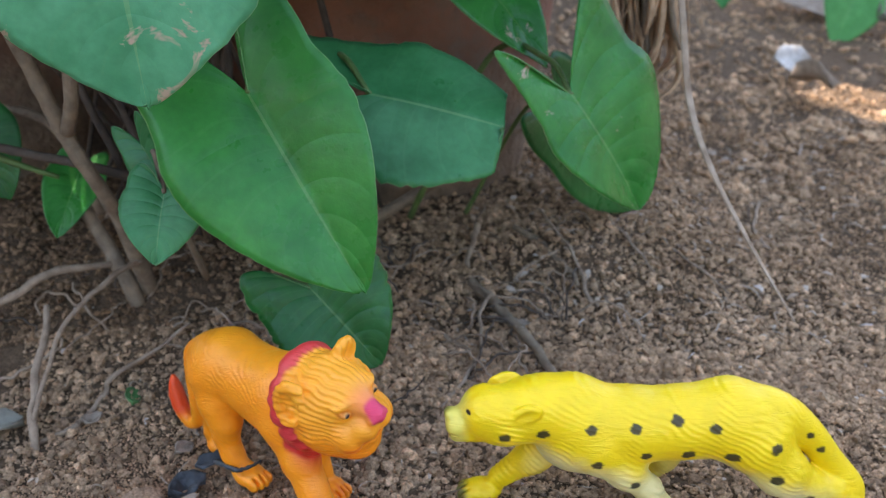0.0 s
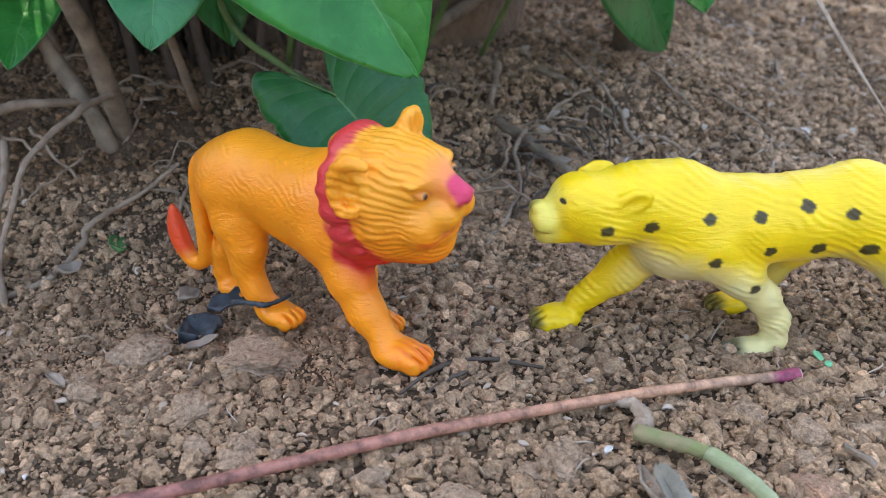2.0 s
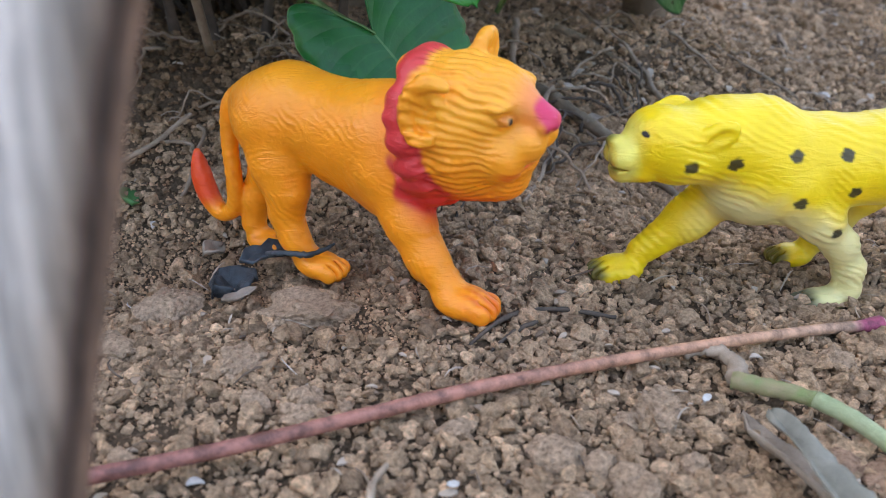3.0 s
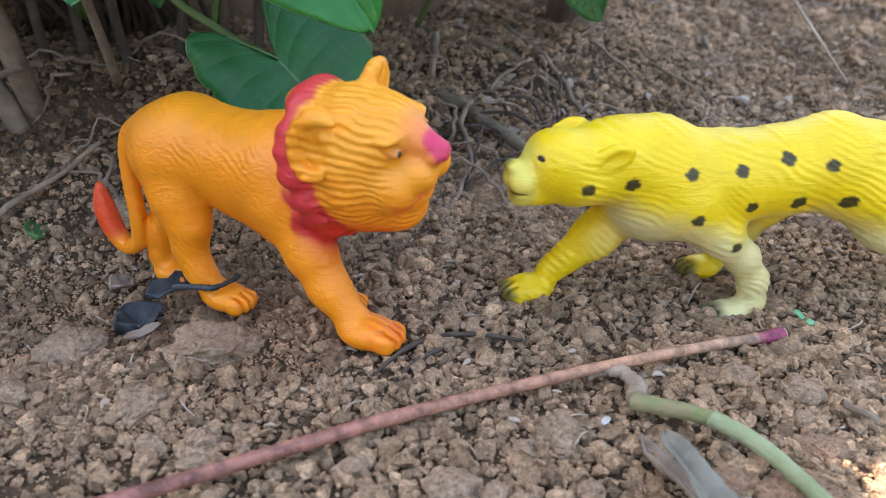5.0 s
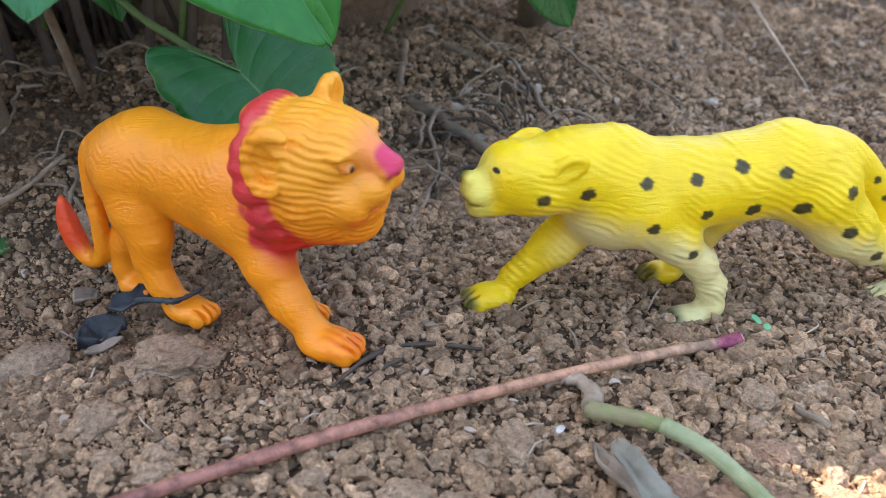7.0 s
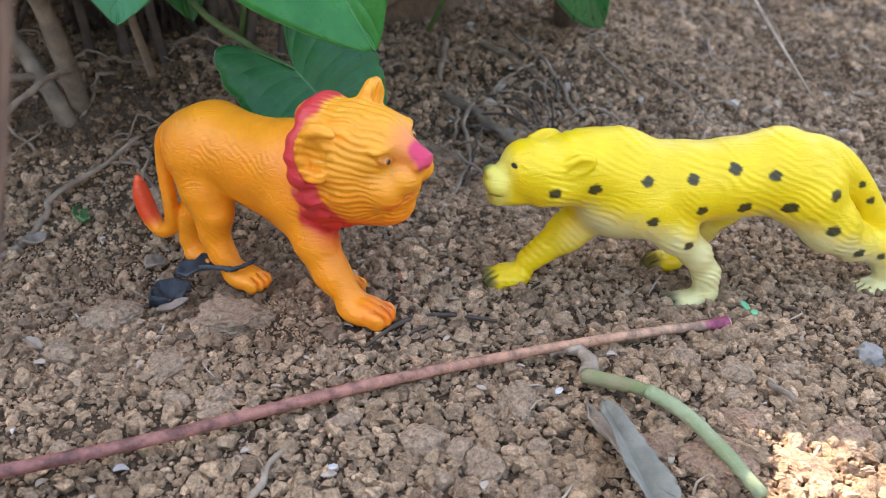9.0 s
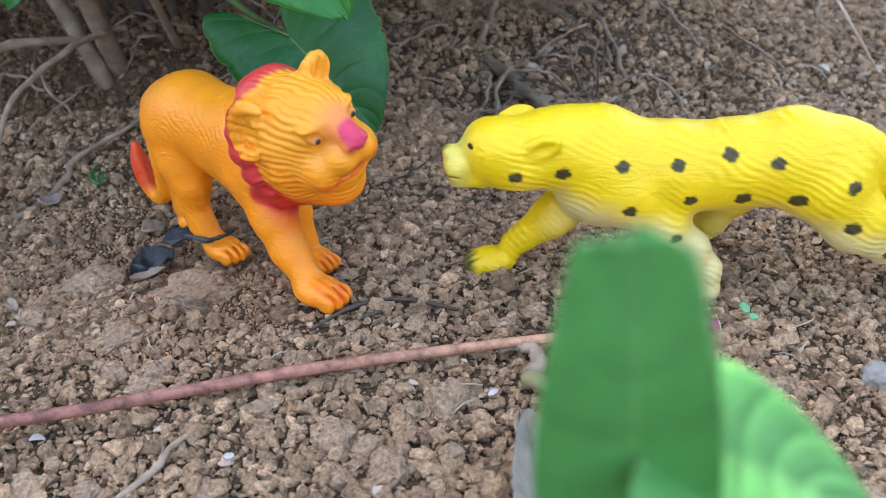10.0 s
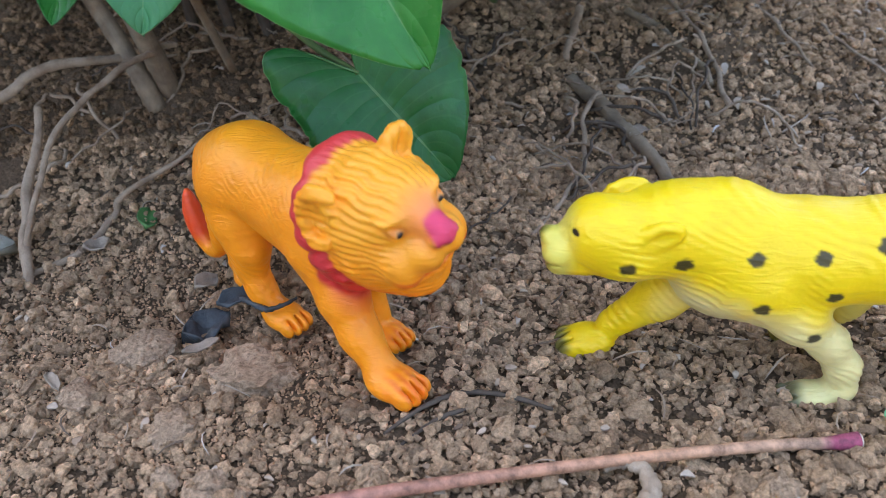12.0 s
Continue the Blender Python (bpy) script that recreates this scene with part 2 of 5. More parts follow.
def soil_ground():
    # one sheet: fine in the middle, ever wider rings outwards
    def axis(lo, hi, d):
        a = np.arange(lo, hi + d / 2, d)
        out, s = [], d
        lo_side, hi_side = [lo], [hi]
        while hi_side[-1] < 60:
            s *= 1.25
            hi_side.append(hi_side[-1] + s)
            lo_side.append(lo_side[-1] - s)
        return np.array(lo_side[:0:-1] + list(a) + hi_side[1:])

    xs, ys = axis(-0.34, 0.42, 0.0022), axis(0.14, 0.80, 0.0022)
    X, Y = np.meshgrid(xs, ys)
    Z = height(X, Y)
    verts = np.stack([X.ravel(), Y.ravel(), Z.ravel()], 1)
    w, h = len(xs), len(ys)
    i = (np.arange(h - 1)[:, None] * w + np.arange(w - 1)).ravel()
    faces = np.stack([i, i + 1, i + w + 1, i + w], 1)
    return tagged(finish("ground", verts, faces, GAP_SHADE_SOIL), "crumbly grey-brown garden soil, dry and bare, darkened for shade in its gaps", "soil", kind="structure")


def icosphere(sub):
    bm = bmesh.new()
    bmesh.ops.create_icosphere(bm, subdivisions=sub, radius=1.0)
    v = np.array([p.co[:] for p in bm.verts])
    f = np.array([[p.index for p in q.verts] for q in bm.faces])
    bm.free()
    return v, f


def lump_shapes(sub, count, seed, rough=0.28):
    v, f = icosphere(sub)
    rng = np.random.RandomState(seed)
    shapes = []
    for _ in range(count):
        out = v.copy()
        for _k in range(11):  # knock flat facets off
            d = rng.normal(size=3)
            d /= np.linalg.norm(d)
            cut = rng.uniform(0.38, 0.85)
            over = np.maximum(out @ d - cut, 0)
            out -= over[:, None] * d
        out *= (1 + 0.75 * rough * rng.uniform(-0.5, 0.5, len(v)))[:, None]
        shapes.append(1.18 * out * np.array((1, rng.uniform(0.65, 1.0), rng.uniform(0.5, 0.85))))
    return shapes, f


def turns(rng, n):
    q = rng.normal(size=(n, 4))
    q /= np.linalg.norm(q, axis=1)[:, None]
    w, x, y, z = q.T
    return np.stack([1 - 2 * (y * y + z * z), 2 * (x * y - z * w), 2 * (x * z + y * w), 2 * (x * y + z * w), 1 - 2 * (x * x + z * z), 2 * (y * z - x * w), 2 * (x * z - y * w), 2 * (y * z + x * w), 1 - 2 * (x * x + y * y)], 1).reshape(-1, 3, 3)


def crumbs(name, n, sizes, sub, seed, box, label, sink=0.25, rough=0.28, skew=2.2, fill=0.62, press=1.3, m=None):
    """Many lumps of soil strewn over the ground in one mesh."""
    rng = np.random.RandomState(seed)
    shapes, f = lump_shapes(sub, 14, seed, rough)
    x0, x1, y0, y1 = box
    x = rng.uniform(x0, x1, n)
    y = y0 + (y1 - y0) * rng.uniform(0, 1, n) ** press
    r = sizes[0] + (sizes[1] - sizes[0]) * rng.uniform(0, 1, n) ** skew
    # clusters: coarse and fine stretches
    keep = rng.uniform(0, 1, n) < fill + 1.1 * lattice_noise(x, y, 0.06, seed + 9)
    x, y, r = x[keep], y[keep], r[keep]
    n = len(x)
    z = height(x, y) + r * (0.5 - sink * rng.uniform(0, 2, n))
    rot = turns(rng, n)
    pick = rng.randint(0, len(shapes), n)
    base = np.array(shapes)[pick] * r[:, None, None]
    pts = np.einsum("nij,nvj->nvi", rot, base)
    pts[:, :, 2] *= 0.82
    pts += np.stack([x, y, z], 1)[:, None]
    faces = f[None] + (np.arange(n) * len(shapes[0]))[:, None, None]
    return tagged(finish(name, pts.reshape(-1, 3), faces.reshape(-1, 3), m or CLOD, smooth=False), label, "soil", kind="stuff")


# ---- moulded toys: round forms melted together ----
class Clay:
    def __init__(self, lo, hi, cell):
        self.lo, self.cell = np.array(lo, float), cell
        self.n = np.ceil((np.array(hi) - lo) / cell).astype(int) + 1
        self.d = np.full(self.n, 0.02, np.float32)

    def window(self, lo, hi, pad):
        a = np.clip(np.floor((lo - pad - self.lo) / self.cell).astype(int), 0, self.n - 1)
        b = np.clip(np.ceil((hi + pad - self.lo) / self.cell).astype(int) + 1, 1, self.n)
        axes = [self.lo[i] + self.cell * np.arange(a[i], b[i]) for i in range(3)]
        return tuple(slice(a[i], b[i]) for i in range(3)), np.stack(np.meshgrid(*axes, indexing="ij"), -1)

    def blend(self, where, new_d, k):
        old = self.d[where]
        h = np.maximum(k - np.abs(old - new_d), 0) / k
        self.d[where] = np.minimum(old, new_d) - h * h * k * 0.25

    def carve(self, where, new_d, k):
        old = self.d[where]
        h = np.maximum(k - np.abs(old + new_d), 0) / k
        self.d[where] = np.maximum(old, -new_d) + h * h * k * 0.25

    def limb(self, a, b, ra, rb, k=0.005):
        a, b = np.array(a, float), np.array(b, float)
        r = max(ra, rb) + 0.012
        where, p = self.window(np.minimum(a, b), np.maximum(a, b), r)
        ab = b - a
        t = np.clip(((p - a) @ ab) / (ab @ ab + 1e-12), 0, 1)
        self.blend(where, np.linalg.norm(p - a - t[..., None] * ab, axis=-1) - (ra + (rb - ra) * t), k)

    def chain(self, points, k=0.004):
        for (a, b) in zip(points[:-1], points[1:]):
            self.limb(a[:3], b[:3], a[3], b[3], k)

    def egg(self, c, axes, radii, k=0.005, cut=False):
        """An ellipsoid along three orthogonal axes (rows)."""
        c, A, R = np.array(c, float), np.array(axes, float), np.array(radii, float)
        where, p = self.window(c, c, R.max() + 0.012)
        q = (p - c) @ A.T
        k0 = np.linalg.norm(q / R, axis=-1)
        k1 = np.linalg.norm(q / (R * R), axis=-1) + 1e-9
        d = k0 * (k0 - 1) / k1
        (self.carve if cut else self.blend)(where, d, k)

    def mesh(self):
        """Surface nets: one vertex in each cell that the surface crosses."""
        d, n = self.d, self.n
        inside = d < 0
        corners = [(i, j, k) for i in (0, 1) for j in (0, 1) for k in (0, 1)]
        cut = lambda a, o: a[o[0] : n[0] - 1 + o[0], o[1] : n[1] - 1 + o[1], o[2] : n[2] - 1 + o[2]]
        count = sum(cut(inside, o).astype(np.int8) for o in corners)
        cells = np.argwhere((count > 0) & (count < 8))
        index = np.full(n - 1, -1, np.int64)
        index[tuple(cells.T)] = np.arange(len(cells))
        total, weight = np.zeros((len(cells), 3)), np.zeros(len(cells))
        for a in corners:
            for axis in range(3):
                if a[axis]:
                    continue
                b = list(a)
                b[axis] = 1
                da, db = d[tuple((cells + a).T)], d[tuple((cells + b).T)]
                hit = (da < 0) != (db < 0)
                t = np.where(hit, da / np.where(hit, da - db, 1), 0)
                pt = np.array(a, float) + t[:, None] * (np.array(b) - a)
                total += pt * hit[:, None]
                weight += hit
        verts = self.lo + self.cell * (cells + total / weight[:, None])
        faces = []
        for axis in range(3):
            o = [0, 0, 0]
            o[axis] = 1
            lo = inside[: n[0] - o[0], : n[1] - o[1], : n[2] - o[2]]
            hi = inside[o[0] :, o[1] :, o[2] :]
            u, v = (axis + 1) % 3, (axis + 2) % 3
            e = np.argwhere(lo != hi)
            e = e[(e[:, u] > 0) & (e[:, v] > 0) & (e[:, u] < n[u] - 1) & (e[:, v] < n[v] - 1)]
            quad = []
            for du, dv in ((-1, -1), (0, -1), (0, 0), (-1, 0)):
                c = e.copy()
                c[:, u] += du
                c[:, v] += dv
                quad.append(index[tuple(c.T)])
            q = np.stack(quad, 1)
            flip = ~inside[tuple(e.T)]
            q[flip] = q[flip][:, ::-1]
            faces.append(q)
        return verts, np.concatenate(faces)


def mixc(a, b, t):
    t = np.asarray(t)[:, None]
    return np.asarray(a) * (1 - t) + np.asarray(b) * t


def ball(p, c, r, soft):
    return 1 - step(r - soft, r + soft, np.linalg.norm(p - np.array(c), axis=1))


def toy(name, clay, paint, mane, material, label, category, relief=None):
    v, f = clay.mesh()
    if relief is not None:
        a, b = v[f[:, 2]] - v[f[:, 0]], v[f[:, 3]] - v[f[:, 1]]
        nf, nv = np.cross(a, b), np.zeros_like(v)
        for k in range(4):
            np.add.at(nv, f[:, k], nf)
        nv /= np.linalg.norm(nv, axis=1)[:, None] + 1e-15
        v = v + nv * relief(v)[:, None]
    col = np.ones((len(v), 4))
    col[:, :3] = paint(v)
    ob = finish(name, v, f, material, attrs={"paint": ("FLOAT_COLOR", col), "mane": ("FLOAT", mane(v))})
    return tagged(ob, label, category)


def paw(clay, c, ahead, r, k=0.003, toes=True):
    """A foot with four toes; ahead is the way it points, level."""
    c, f = np.array(c, float), np.array((ahead[0], ahead[1], 0.0))
    f /= np.linalg.norm(f)
    s = np.array((-f[1], f[0], 0.0))
    clay.egg(c, (f, s, (0, 0, 1)), (r * 1.35, r * 1.0, r * 0.72), k)
    if toes:
        for n, w in enumerate((-0.66, -0.23, 0.23, 0.66)):
            t = c + f * r * (1.15 - 0.35 * abs(w)) + s * r * w - np.array((0, 0, r * 0.12))
            clay.egg(t, (f, s, (0, 0, 1)), (r * 0.52, r * 0.27, r * 0.46), 0.0009)
        # grooves between the toes
        for w in (-0.44, 0.0, 0.44):
            t = c + f * r * 1.30 + s * r * w + np.array((0, 0, r * 0.22))
            clay.egg(t, (f, s, (0, 0, 1)), (r * 0.62, r * 0.075, r * 0.42), 0.0006, cut=True)


def toy_leopard():
    c = Clay((-0.012, 0.296, 0.010), (0.212, 0.382, 0.108), 0.0006)
    Y = 0.336
    X3 = np.eye(3)
    # trunk
    c.chain([(0.048, Y, 0.084, 0.0145), (0.064, Y, 0.0770, 0.0175), (0.088, Y, 0.0750, 0.0162), (0.110, Y, 0.0768, 0.0153), (0.132, Y, 0.0790, 0.0172), (0.146, Y, 0.0765, 0.0155)], 0.008)
    c.egg((0.064, Y, 0.071), X3, (0.020, 0.0165, 0.019), 0.006)
    # neck and head: flat nape, blunt square muzzle
    c.chain([(0.060, Y, 0.0855, 0.0138), (0.040, Y - 0.003, 0.0845, 0.0128), (0.025, Y - 0.007, 0.0850, 0.0120)], 0.006)
    c.egg((0.0225, Y - 0.008, 0.0860), X3, (0.0135, 0.0122, 0.0112), 0.004)
    c.egg((0.0190, Y - 0.008, 0.0895), X3, (0.0085, 0.0108, 0.0082), 0.003)
    c.egg((0.0300, Y - 0.007, 0.0800), X3, (0.0125, 0.0125, 0.0085), 0.004)
    c.limb((0.016, Y - 0.008, 0.0845), (0.0080, Y - 0.009, 0.0838), 0.0078, 0.0050, 0.002)
    c.limb((0.016, Y - 0.009, 0.0785), (0.0088, Y - 0.0095, 0.0770), 0.0064, 0.0046, 0.002)
    c.egg((0.0048, Y - 0.0095, 0.0868), X3, (0.0026, 0.0038, 0.0022), 0.0015)
    for s in (-1, 1):
        # swollen whisker pads, and an eye set in a fold
        c.egg((0.0078, Y - 0.0093 + s * 0.0034, 0.0815), X3, (0.0046, 0.0040, 0.0042), 0.0028)
        c.egg((0.0135, Y - 0.008 + s * 0.0112, 0.0905), X3, (0.0022, 0.0010, 0.0010), 0.0012, cut=True)
        # ear: a cupped leaf laid back
        o = (0.0375 if s < 0 else 0.0295, Y - 0.005 + s * 0.0118, 0.0908 if s < 0 else 0.0932)
        lie = ((0.94, 0, 0.34), (0, 1, 0), (-0.34, 0, 0.94))
        c.egg(o, lie, (0.0078, 0.0024, 0.0044), 0.0014)
        c.egg((o[0] + 0.0008, o[1] + s * 0.0022, o[2] - 0.0004), lie, (0.0050, 0.0014, 0.0024), 0.0010, cut=True)
    c.egg((0.0048, Y - 0.0095, 0.0785), X3, (0.0052, 0.0080, 0.0006), 0.001, cut=True)
    c.egg((0.0030, Y - 0.0095, 0.0830), X3, (0.0024, 0.0005, 0.0030), 0.0008, cut=True)
    # far fore leg reaching ahead, near fore leg folded back
    c.chain([(0.061, Y + 0.009, 0.066, 0.0112), (0.046, Y + 0.012, 0.0490, 0.0078), (0.0300, Y + 0.014, 0.0345, 0.0054)], 0.005)
    paw(c, (0.0215, Y + 0.013, 0.0278), (-1, -0.12), 0.0076)
    c.chain([(0.070, Y - 0.010, 0.069, 0.0112), (0.085, Y - 0.010, 0.057, 0.0076), (0.0965, Y - 0.009, 0.0465, 0.0056), (0.1035, Y - 0.008, 0.036, 0.0050), (0.1045, Y - 0.008, 0.0280, 0.0049)], 0.005)
    c.chain([(0.1045, Y - 0.008, 0.0265, 0.0050), (0.0990, Y - 0.0078, 0.0200, 0.0056)], 0.003)
    paw(c, (0.0945, Y - 0.0078, 0.0220), (-1, -0.10), 0.0066)
    # far hind leg under the belly
    c.chain([(0.130, Y + 0.006, 0.071, 0.0100), (0.1175, Y + 0.012, 0.058, 0.0068), (0.1105, Y + 0.017, 0.044, 0.0054), (0.1055, Y + 0.021, 0.033, 0.0050)], 0.005)
    paw(c, (0.0985, Y + 0.022, 0.0270), (-1, -0.05), 0.0066)
    # near hind leg stretched back
    c.chain([(0.143, Y - 0.007, 0.070, 0.0145), (0.156, Y - 0.008, 0.057, 0.0112), (0.169, Y - 0.007, 0.048, 0.0078), (0.183, Y - 0.005, 0.0435, 0.0062), (0.1935, Y - 0.004, 0.0335, 0.0058), (0.1965, Y - 0.004, 0.0265, 0.0058)], 0.006)
    paw(c, (0.1885, Y - 0.005, 0.0222), (-1, -0.15), 0.0068)
    # tail hanging to the foot
    tail = smooth_line([(0.147, Y, 0.085, 0.0085), (0.160, Y, 0.0795, 0.0062), (0.171, Y, 0.070, 0.0050), (0.180, Y, 0.059, 0.0045), (0.190, Y, 0.048, 0.0042), (0.196, Y - 0.001, 0.040, 0.0038)], 4)
    c.chain([tuple(t) for t in tail], 0.005)

    def paint(p):
        x, y, z = p.T
        col = np.tile((0.86, 0.615, 0.010), (len(p), 1))
        wob = 0.004 * lattice_noise(x, y + z, 0.006, 71)
        line = np.interp(x, [0.0, 0.03, 0.06, 0.09, 0.12, 0.15, 0.18, 0.2], [0.074, 0.074, 0.067, 0.058, 0.064, 0.058, 0.046, 0.03])
        near = 1 - step(Y - 0.004, Y + 0.008, y)
        pale = (1 - step(-0.008, 0.007, z - line + wob)) * step(0.016, 0.05, x) * near
        col = mixc(col, (0.74, 0.69, 0.36), 0.85 * pale)
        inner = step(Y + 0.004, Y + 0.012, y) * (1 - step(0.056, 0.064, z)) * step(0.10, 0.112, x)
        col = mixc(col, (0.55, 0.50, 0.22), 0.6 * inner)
        muzzle = 1 - step(0.009, 0.015, x)
        col = mixc(col, (0.66, 0.64, 0.16), 0.7 * muzzle)
        col = mixc(col, (0.13, 0.12, 0.02), 0.85 * ball(p, (0.003, Y - 0.009, 0.0875), 0.0026, 0.0014))
        col = mixc(col, (0.16, 0.09, 0.02), 0.75 * ball(p, (0.003, Y - 0.012, 0.0790), 0.0030, 0.0018))
        dark = (0.018, 0.018, 0.012)
        for sx, sz, r in SPOTS:
            d = np.hypot((x - sx - 0.0016) / 1.2, z - sz + 0.0005) / 1.25
            ragged = 0.00025 * lattice_noise(x, z * 3, 0.0012, 33) * 2
            ragged = ragged + 0.00016 * np.sin(2 * math.pi * (0.8 * z + 0.38 * x) / 0.0023)
            spot = (1 - step(r - 0.0004, r + 0.0004, d + ragged)) * (y < Y + 0.002)
            col = mixc(col, dark, 0.95 * spot)
        col = mixc(col, (0.008, 0.008, 0.008), (1 - step(0.0008, 0.0012, np.hypot(x - 0.0128, z - 0.0912))) * (y < Y - 0.010))
        # claws dipped in black
        for cx, cy in ((0.0112, Y + 0.012), (0.0880, Y - 0.008), (0.0905, Y + 0.022)):
            tip = (1 - step(cx + 0.0005, cx + 0.006, x + 0.002 * lattice_noise(y, z, 0.002, 5))) * ball(p, (cx, cy, 0.0245), 0.010, 0.002)
            col = mixc(col, (0.02, 0.022, 0.01), 0.85 * tip * (1 - step(0.029, 0.034, z)))
        return col

    def relief(p):
        x, y, z = p.T
        sway = 0.0045 * lattice_noise(x, z, 0.022, 81) * 2 + 0.0016 * lattice_noise(x, z, 0.008, 82) * 2
        lines = np.sin(2 * math.pi * (0.80 * z + 0.38 * x + 0.75 * sway) / 0.0023)
        patch = np.clip(0.45 + 2.2 * lattice_noise(x, z, 0.008, 83), 0, 1)
        return 0.00018 * lines * patch * step(0.012, 0.022, x) * (1 - step(0.16, 0.17, x))

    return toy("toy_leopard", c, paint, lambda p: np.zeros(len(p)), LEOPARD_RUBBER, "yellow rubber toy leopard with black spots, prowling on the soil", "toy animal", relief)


SPOTS = [(0.0270, 0.0812, 0.0017), (0.0440, 0.0812, 0.0019), (0.0645, 0.0842, 0.0017), (0.0843, 0.0838, 0.0017), (0.1027, 0.0868, 0.0018), (0.1190, 0.0843, 0.0018)]
SPOTS += [(0.0680, 0.0681, 0.0017), (0.0900, 0.0706, 0.0017), (0.1090, 0.0706, 0.0020), (0.1280, 0.0705, 0.0021), (0.0865, 0.0554, 0.0016), (0.1460, 0.0762, 0.0019), (0.1484, 0.0603, 0.0020), (0.1661, 0.0469, 0.0018)]
SPOTS += [(0.1655, 0.0755, 0.0013), (0.1720, 0.0675, 0.0014), (0.1800, 0.0430, 0.0014)]


def toy_lion():
    c = Clay((-0.162, 0.276, 0.016), (-0.008, 0.428, 0.134), 0.0006)
    f, s = np.array((0.80, -0.60, 0.0)), np.array((-0.60, -0.80, 0.0))  # ahead; towards its right flank
    up = np.array((0, 0, 1.0))
    B = np.array((-0.106, 0.3745, 0.0))

    def at(a, b, z, r):
        return (*(B + a * f + b * s + z * up), r)

    # trunk, deep at the chest and drawn up at the groin
    c.chain([at(-0.005, 0, 0.083, 0.0140), at(0.006, 0, 0.0845, 0.0160), at(0.026, 0, 0.0825, 0.0150), at(0.046, 0, 0.0825, 0.0175), at(0.056, 0, 0.082, 0.0170)], 0.008)
    c.egg(B + 0.050 * f + 0.073 * up, (f, s, up), (0.018, 0.0155, 0.020), 0.006)
    c.egg(B + 0.034 * f + 0.074 * up, (f, s, up), (0.020, 0.0125, 0.014), 0.006)
    # near hind leg: full thigh, thin shank
    c.chain([at(0.002, 0.006, 0.079, 0.0130), at(0.006, 0.0078, 0.067, 0.0100), at(0.0095, 0.0085, 0.057, 0.0072), at(0.0085, 0.0085, 0.048, 0.0054), at(0.0115, 0.008, 0.039, 0.0047), at(0.0155, 0.007, 0.033, 0.0048)], 0.005)
    paw(c, B + 0.0218 * f + 0.0065 * s + 0.0295 * up, f, 0.0072)
    # far hind leg, a step behind
    c.chain([at(-0.003, -0.007, 0.075, 0.0110), at(-0.010, -0.006, 0.058, 0.0072), at(-0.0165, -0.004, 0.045, 0.0052), at(-0.0170, -0.003, 0.034, 0.0050)], 0.005)
    paw(c, B - 0.0115 * f - 0.003 * s + 0.0275 * up, f, 0.0062)
    # near fore leg reaching ahead
    c.chain([at(0.053, 0.0080, 0.073, 0.0112), at(0.062, 0.0095, 0.058, 0.0080), at(0.069, 0.0102, 0.047, 0.0064), at(0.0775, 0.0106, 0.0385, 0.0058)], 0.005)
    paw(c, B + 0.0845 * f + 0.011 * s + 0.0345 * up, (0.86, -0.5), 0.0080)
    # far fore leg
    c.chain([at(0.048, -0.008, 0.070, 0.0105), at(0.050, -0.010, 0.050, 0.0066), at(0.054, -0.011, 0.036, 0.0056)], 0.005)
    paw(c, B + 0.060 * f - 0.011 * s + 0.0295 * up, f, 0.0066)
    # tail, hanging clear of the thigh, with its tuft turned up
    tail = smooth_line([at(-0.011, 0.002, 0.090, 0.0045), at(-0.0195, 0.003, 0.083, 0.0034), at(-0.0215, 0.003, 0.068, 0.0030), at(-0.0205, 0.003, 0.052, 0.0028), at(-0.0225, 0.002, 0.0405, 0.0028), at(-0.030, 0.001, 0.0365, 0.0029), at(-0.0360, 0.001, 0.0425, 0.0037), at(-0.0392, 0.001, 0.051, 0.0036), at(-0.0405, 0.001, 0.0600, 0.0014)], 4)
    c.chain([tuple(t) for t in tail], 0.0015)
    # mane and head, turned to its right
    H = np.array((-0.0465, 0.3210, 0.0990))
    hs = np.array((-0.61, -0.74, -0.28))
    hs /= np.linalg.norm(hs)
    hf = np.array((0.79, -0.597, -0.14))
    hf -= (hf @ hs) * hs
    hf /= np.linalg.norm(hf)
    hu = np.cross(hs, hf)
    A = (hf, hs, hu)

    def hd(a, b, z):
        return H + a * hf + b * hs + z * hu

    rn, ru = (hf + 0.28 * hu) / math.hypot(1, 0.28), (hu - 0.28 * hf) / math.hypot(1, 0.28)
    c.egg(hd(-0.0110, 0.000, -0.0080), (rn, hs, ru), (0.0080, 0.0196, 0.0250), 0.003)
    rng = np.random.RandomState(4)
    # the ruff: a fringe of uneven tufts
    for n in range(17):
        a = 2 * math.pi * (n + 0.7 * rng.rand()) / 17
        low = 0.5 - 0.5 * math.sin(a)
        o = hd(0, 0, 0) + (-0.0118 + rng.uniform(-0.0012, 0.0012)) * rn + 0.0190 * math.cos(a) * hs + (-0.0080 + 0.0245 * math.sin(a)) * ru - 0.002 * hf
        rad = math.cos(a) * hs + math.sin(a) * ru
        c.egg(o, (rn, rad, np.cross(rn, rad)), (0.0046 + 0.0022 * low, rng.uniform(0.0018, 0.0036), rng.uniform(0.0034, 0.0052)), 0.0030)
    # skull, cheeks, throat
    c.egg(hd(-0.001, 0.000, -0.003), A, (0.0190, 0.0190, 0.0212), 0.004)
    c.egg(hd(0.000, 0.000, -0.016), A, (0.0165, 0.0160, 0.0150), 0.004)
    c.egg(hd(0.004, 0.000, -0.010), A, (0.0182, 0.0165, 0.0160), 0.005)
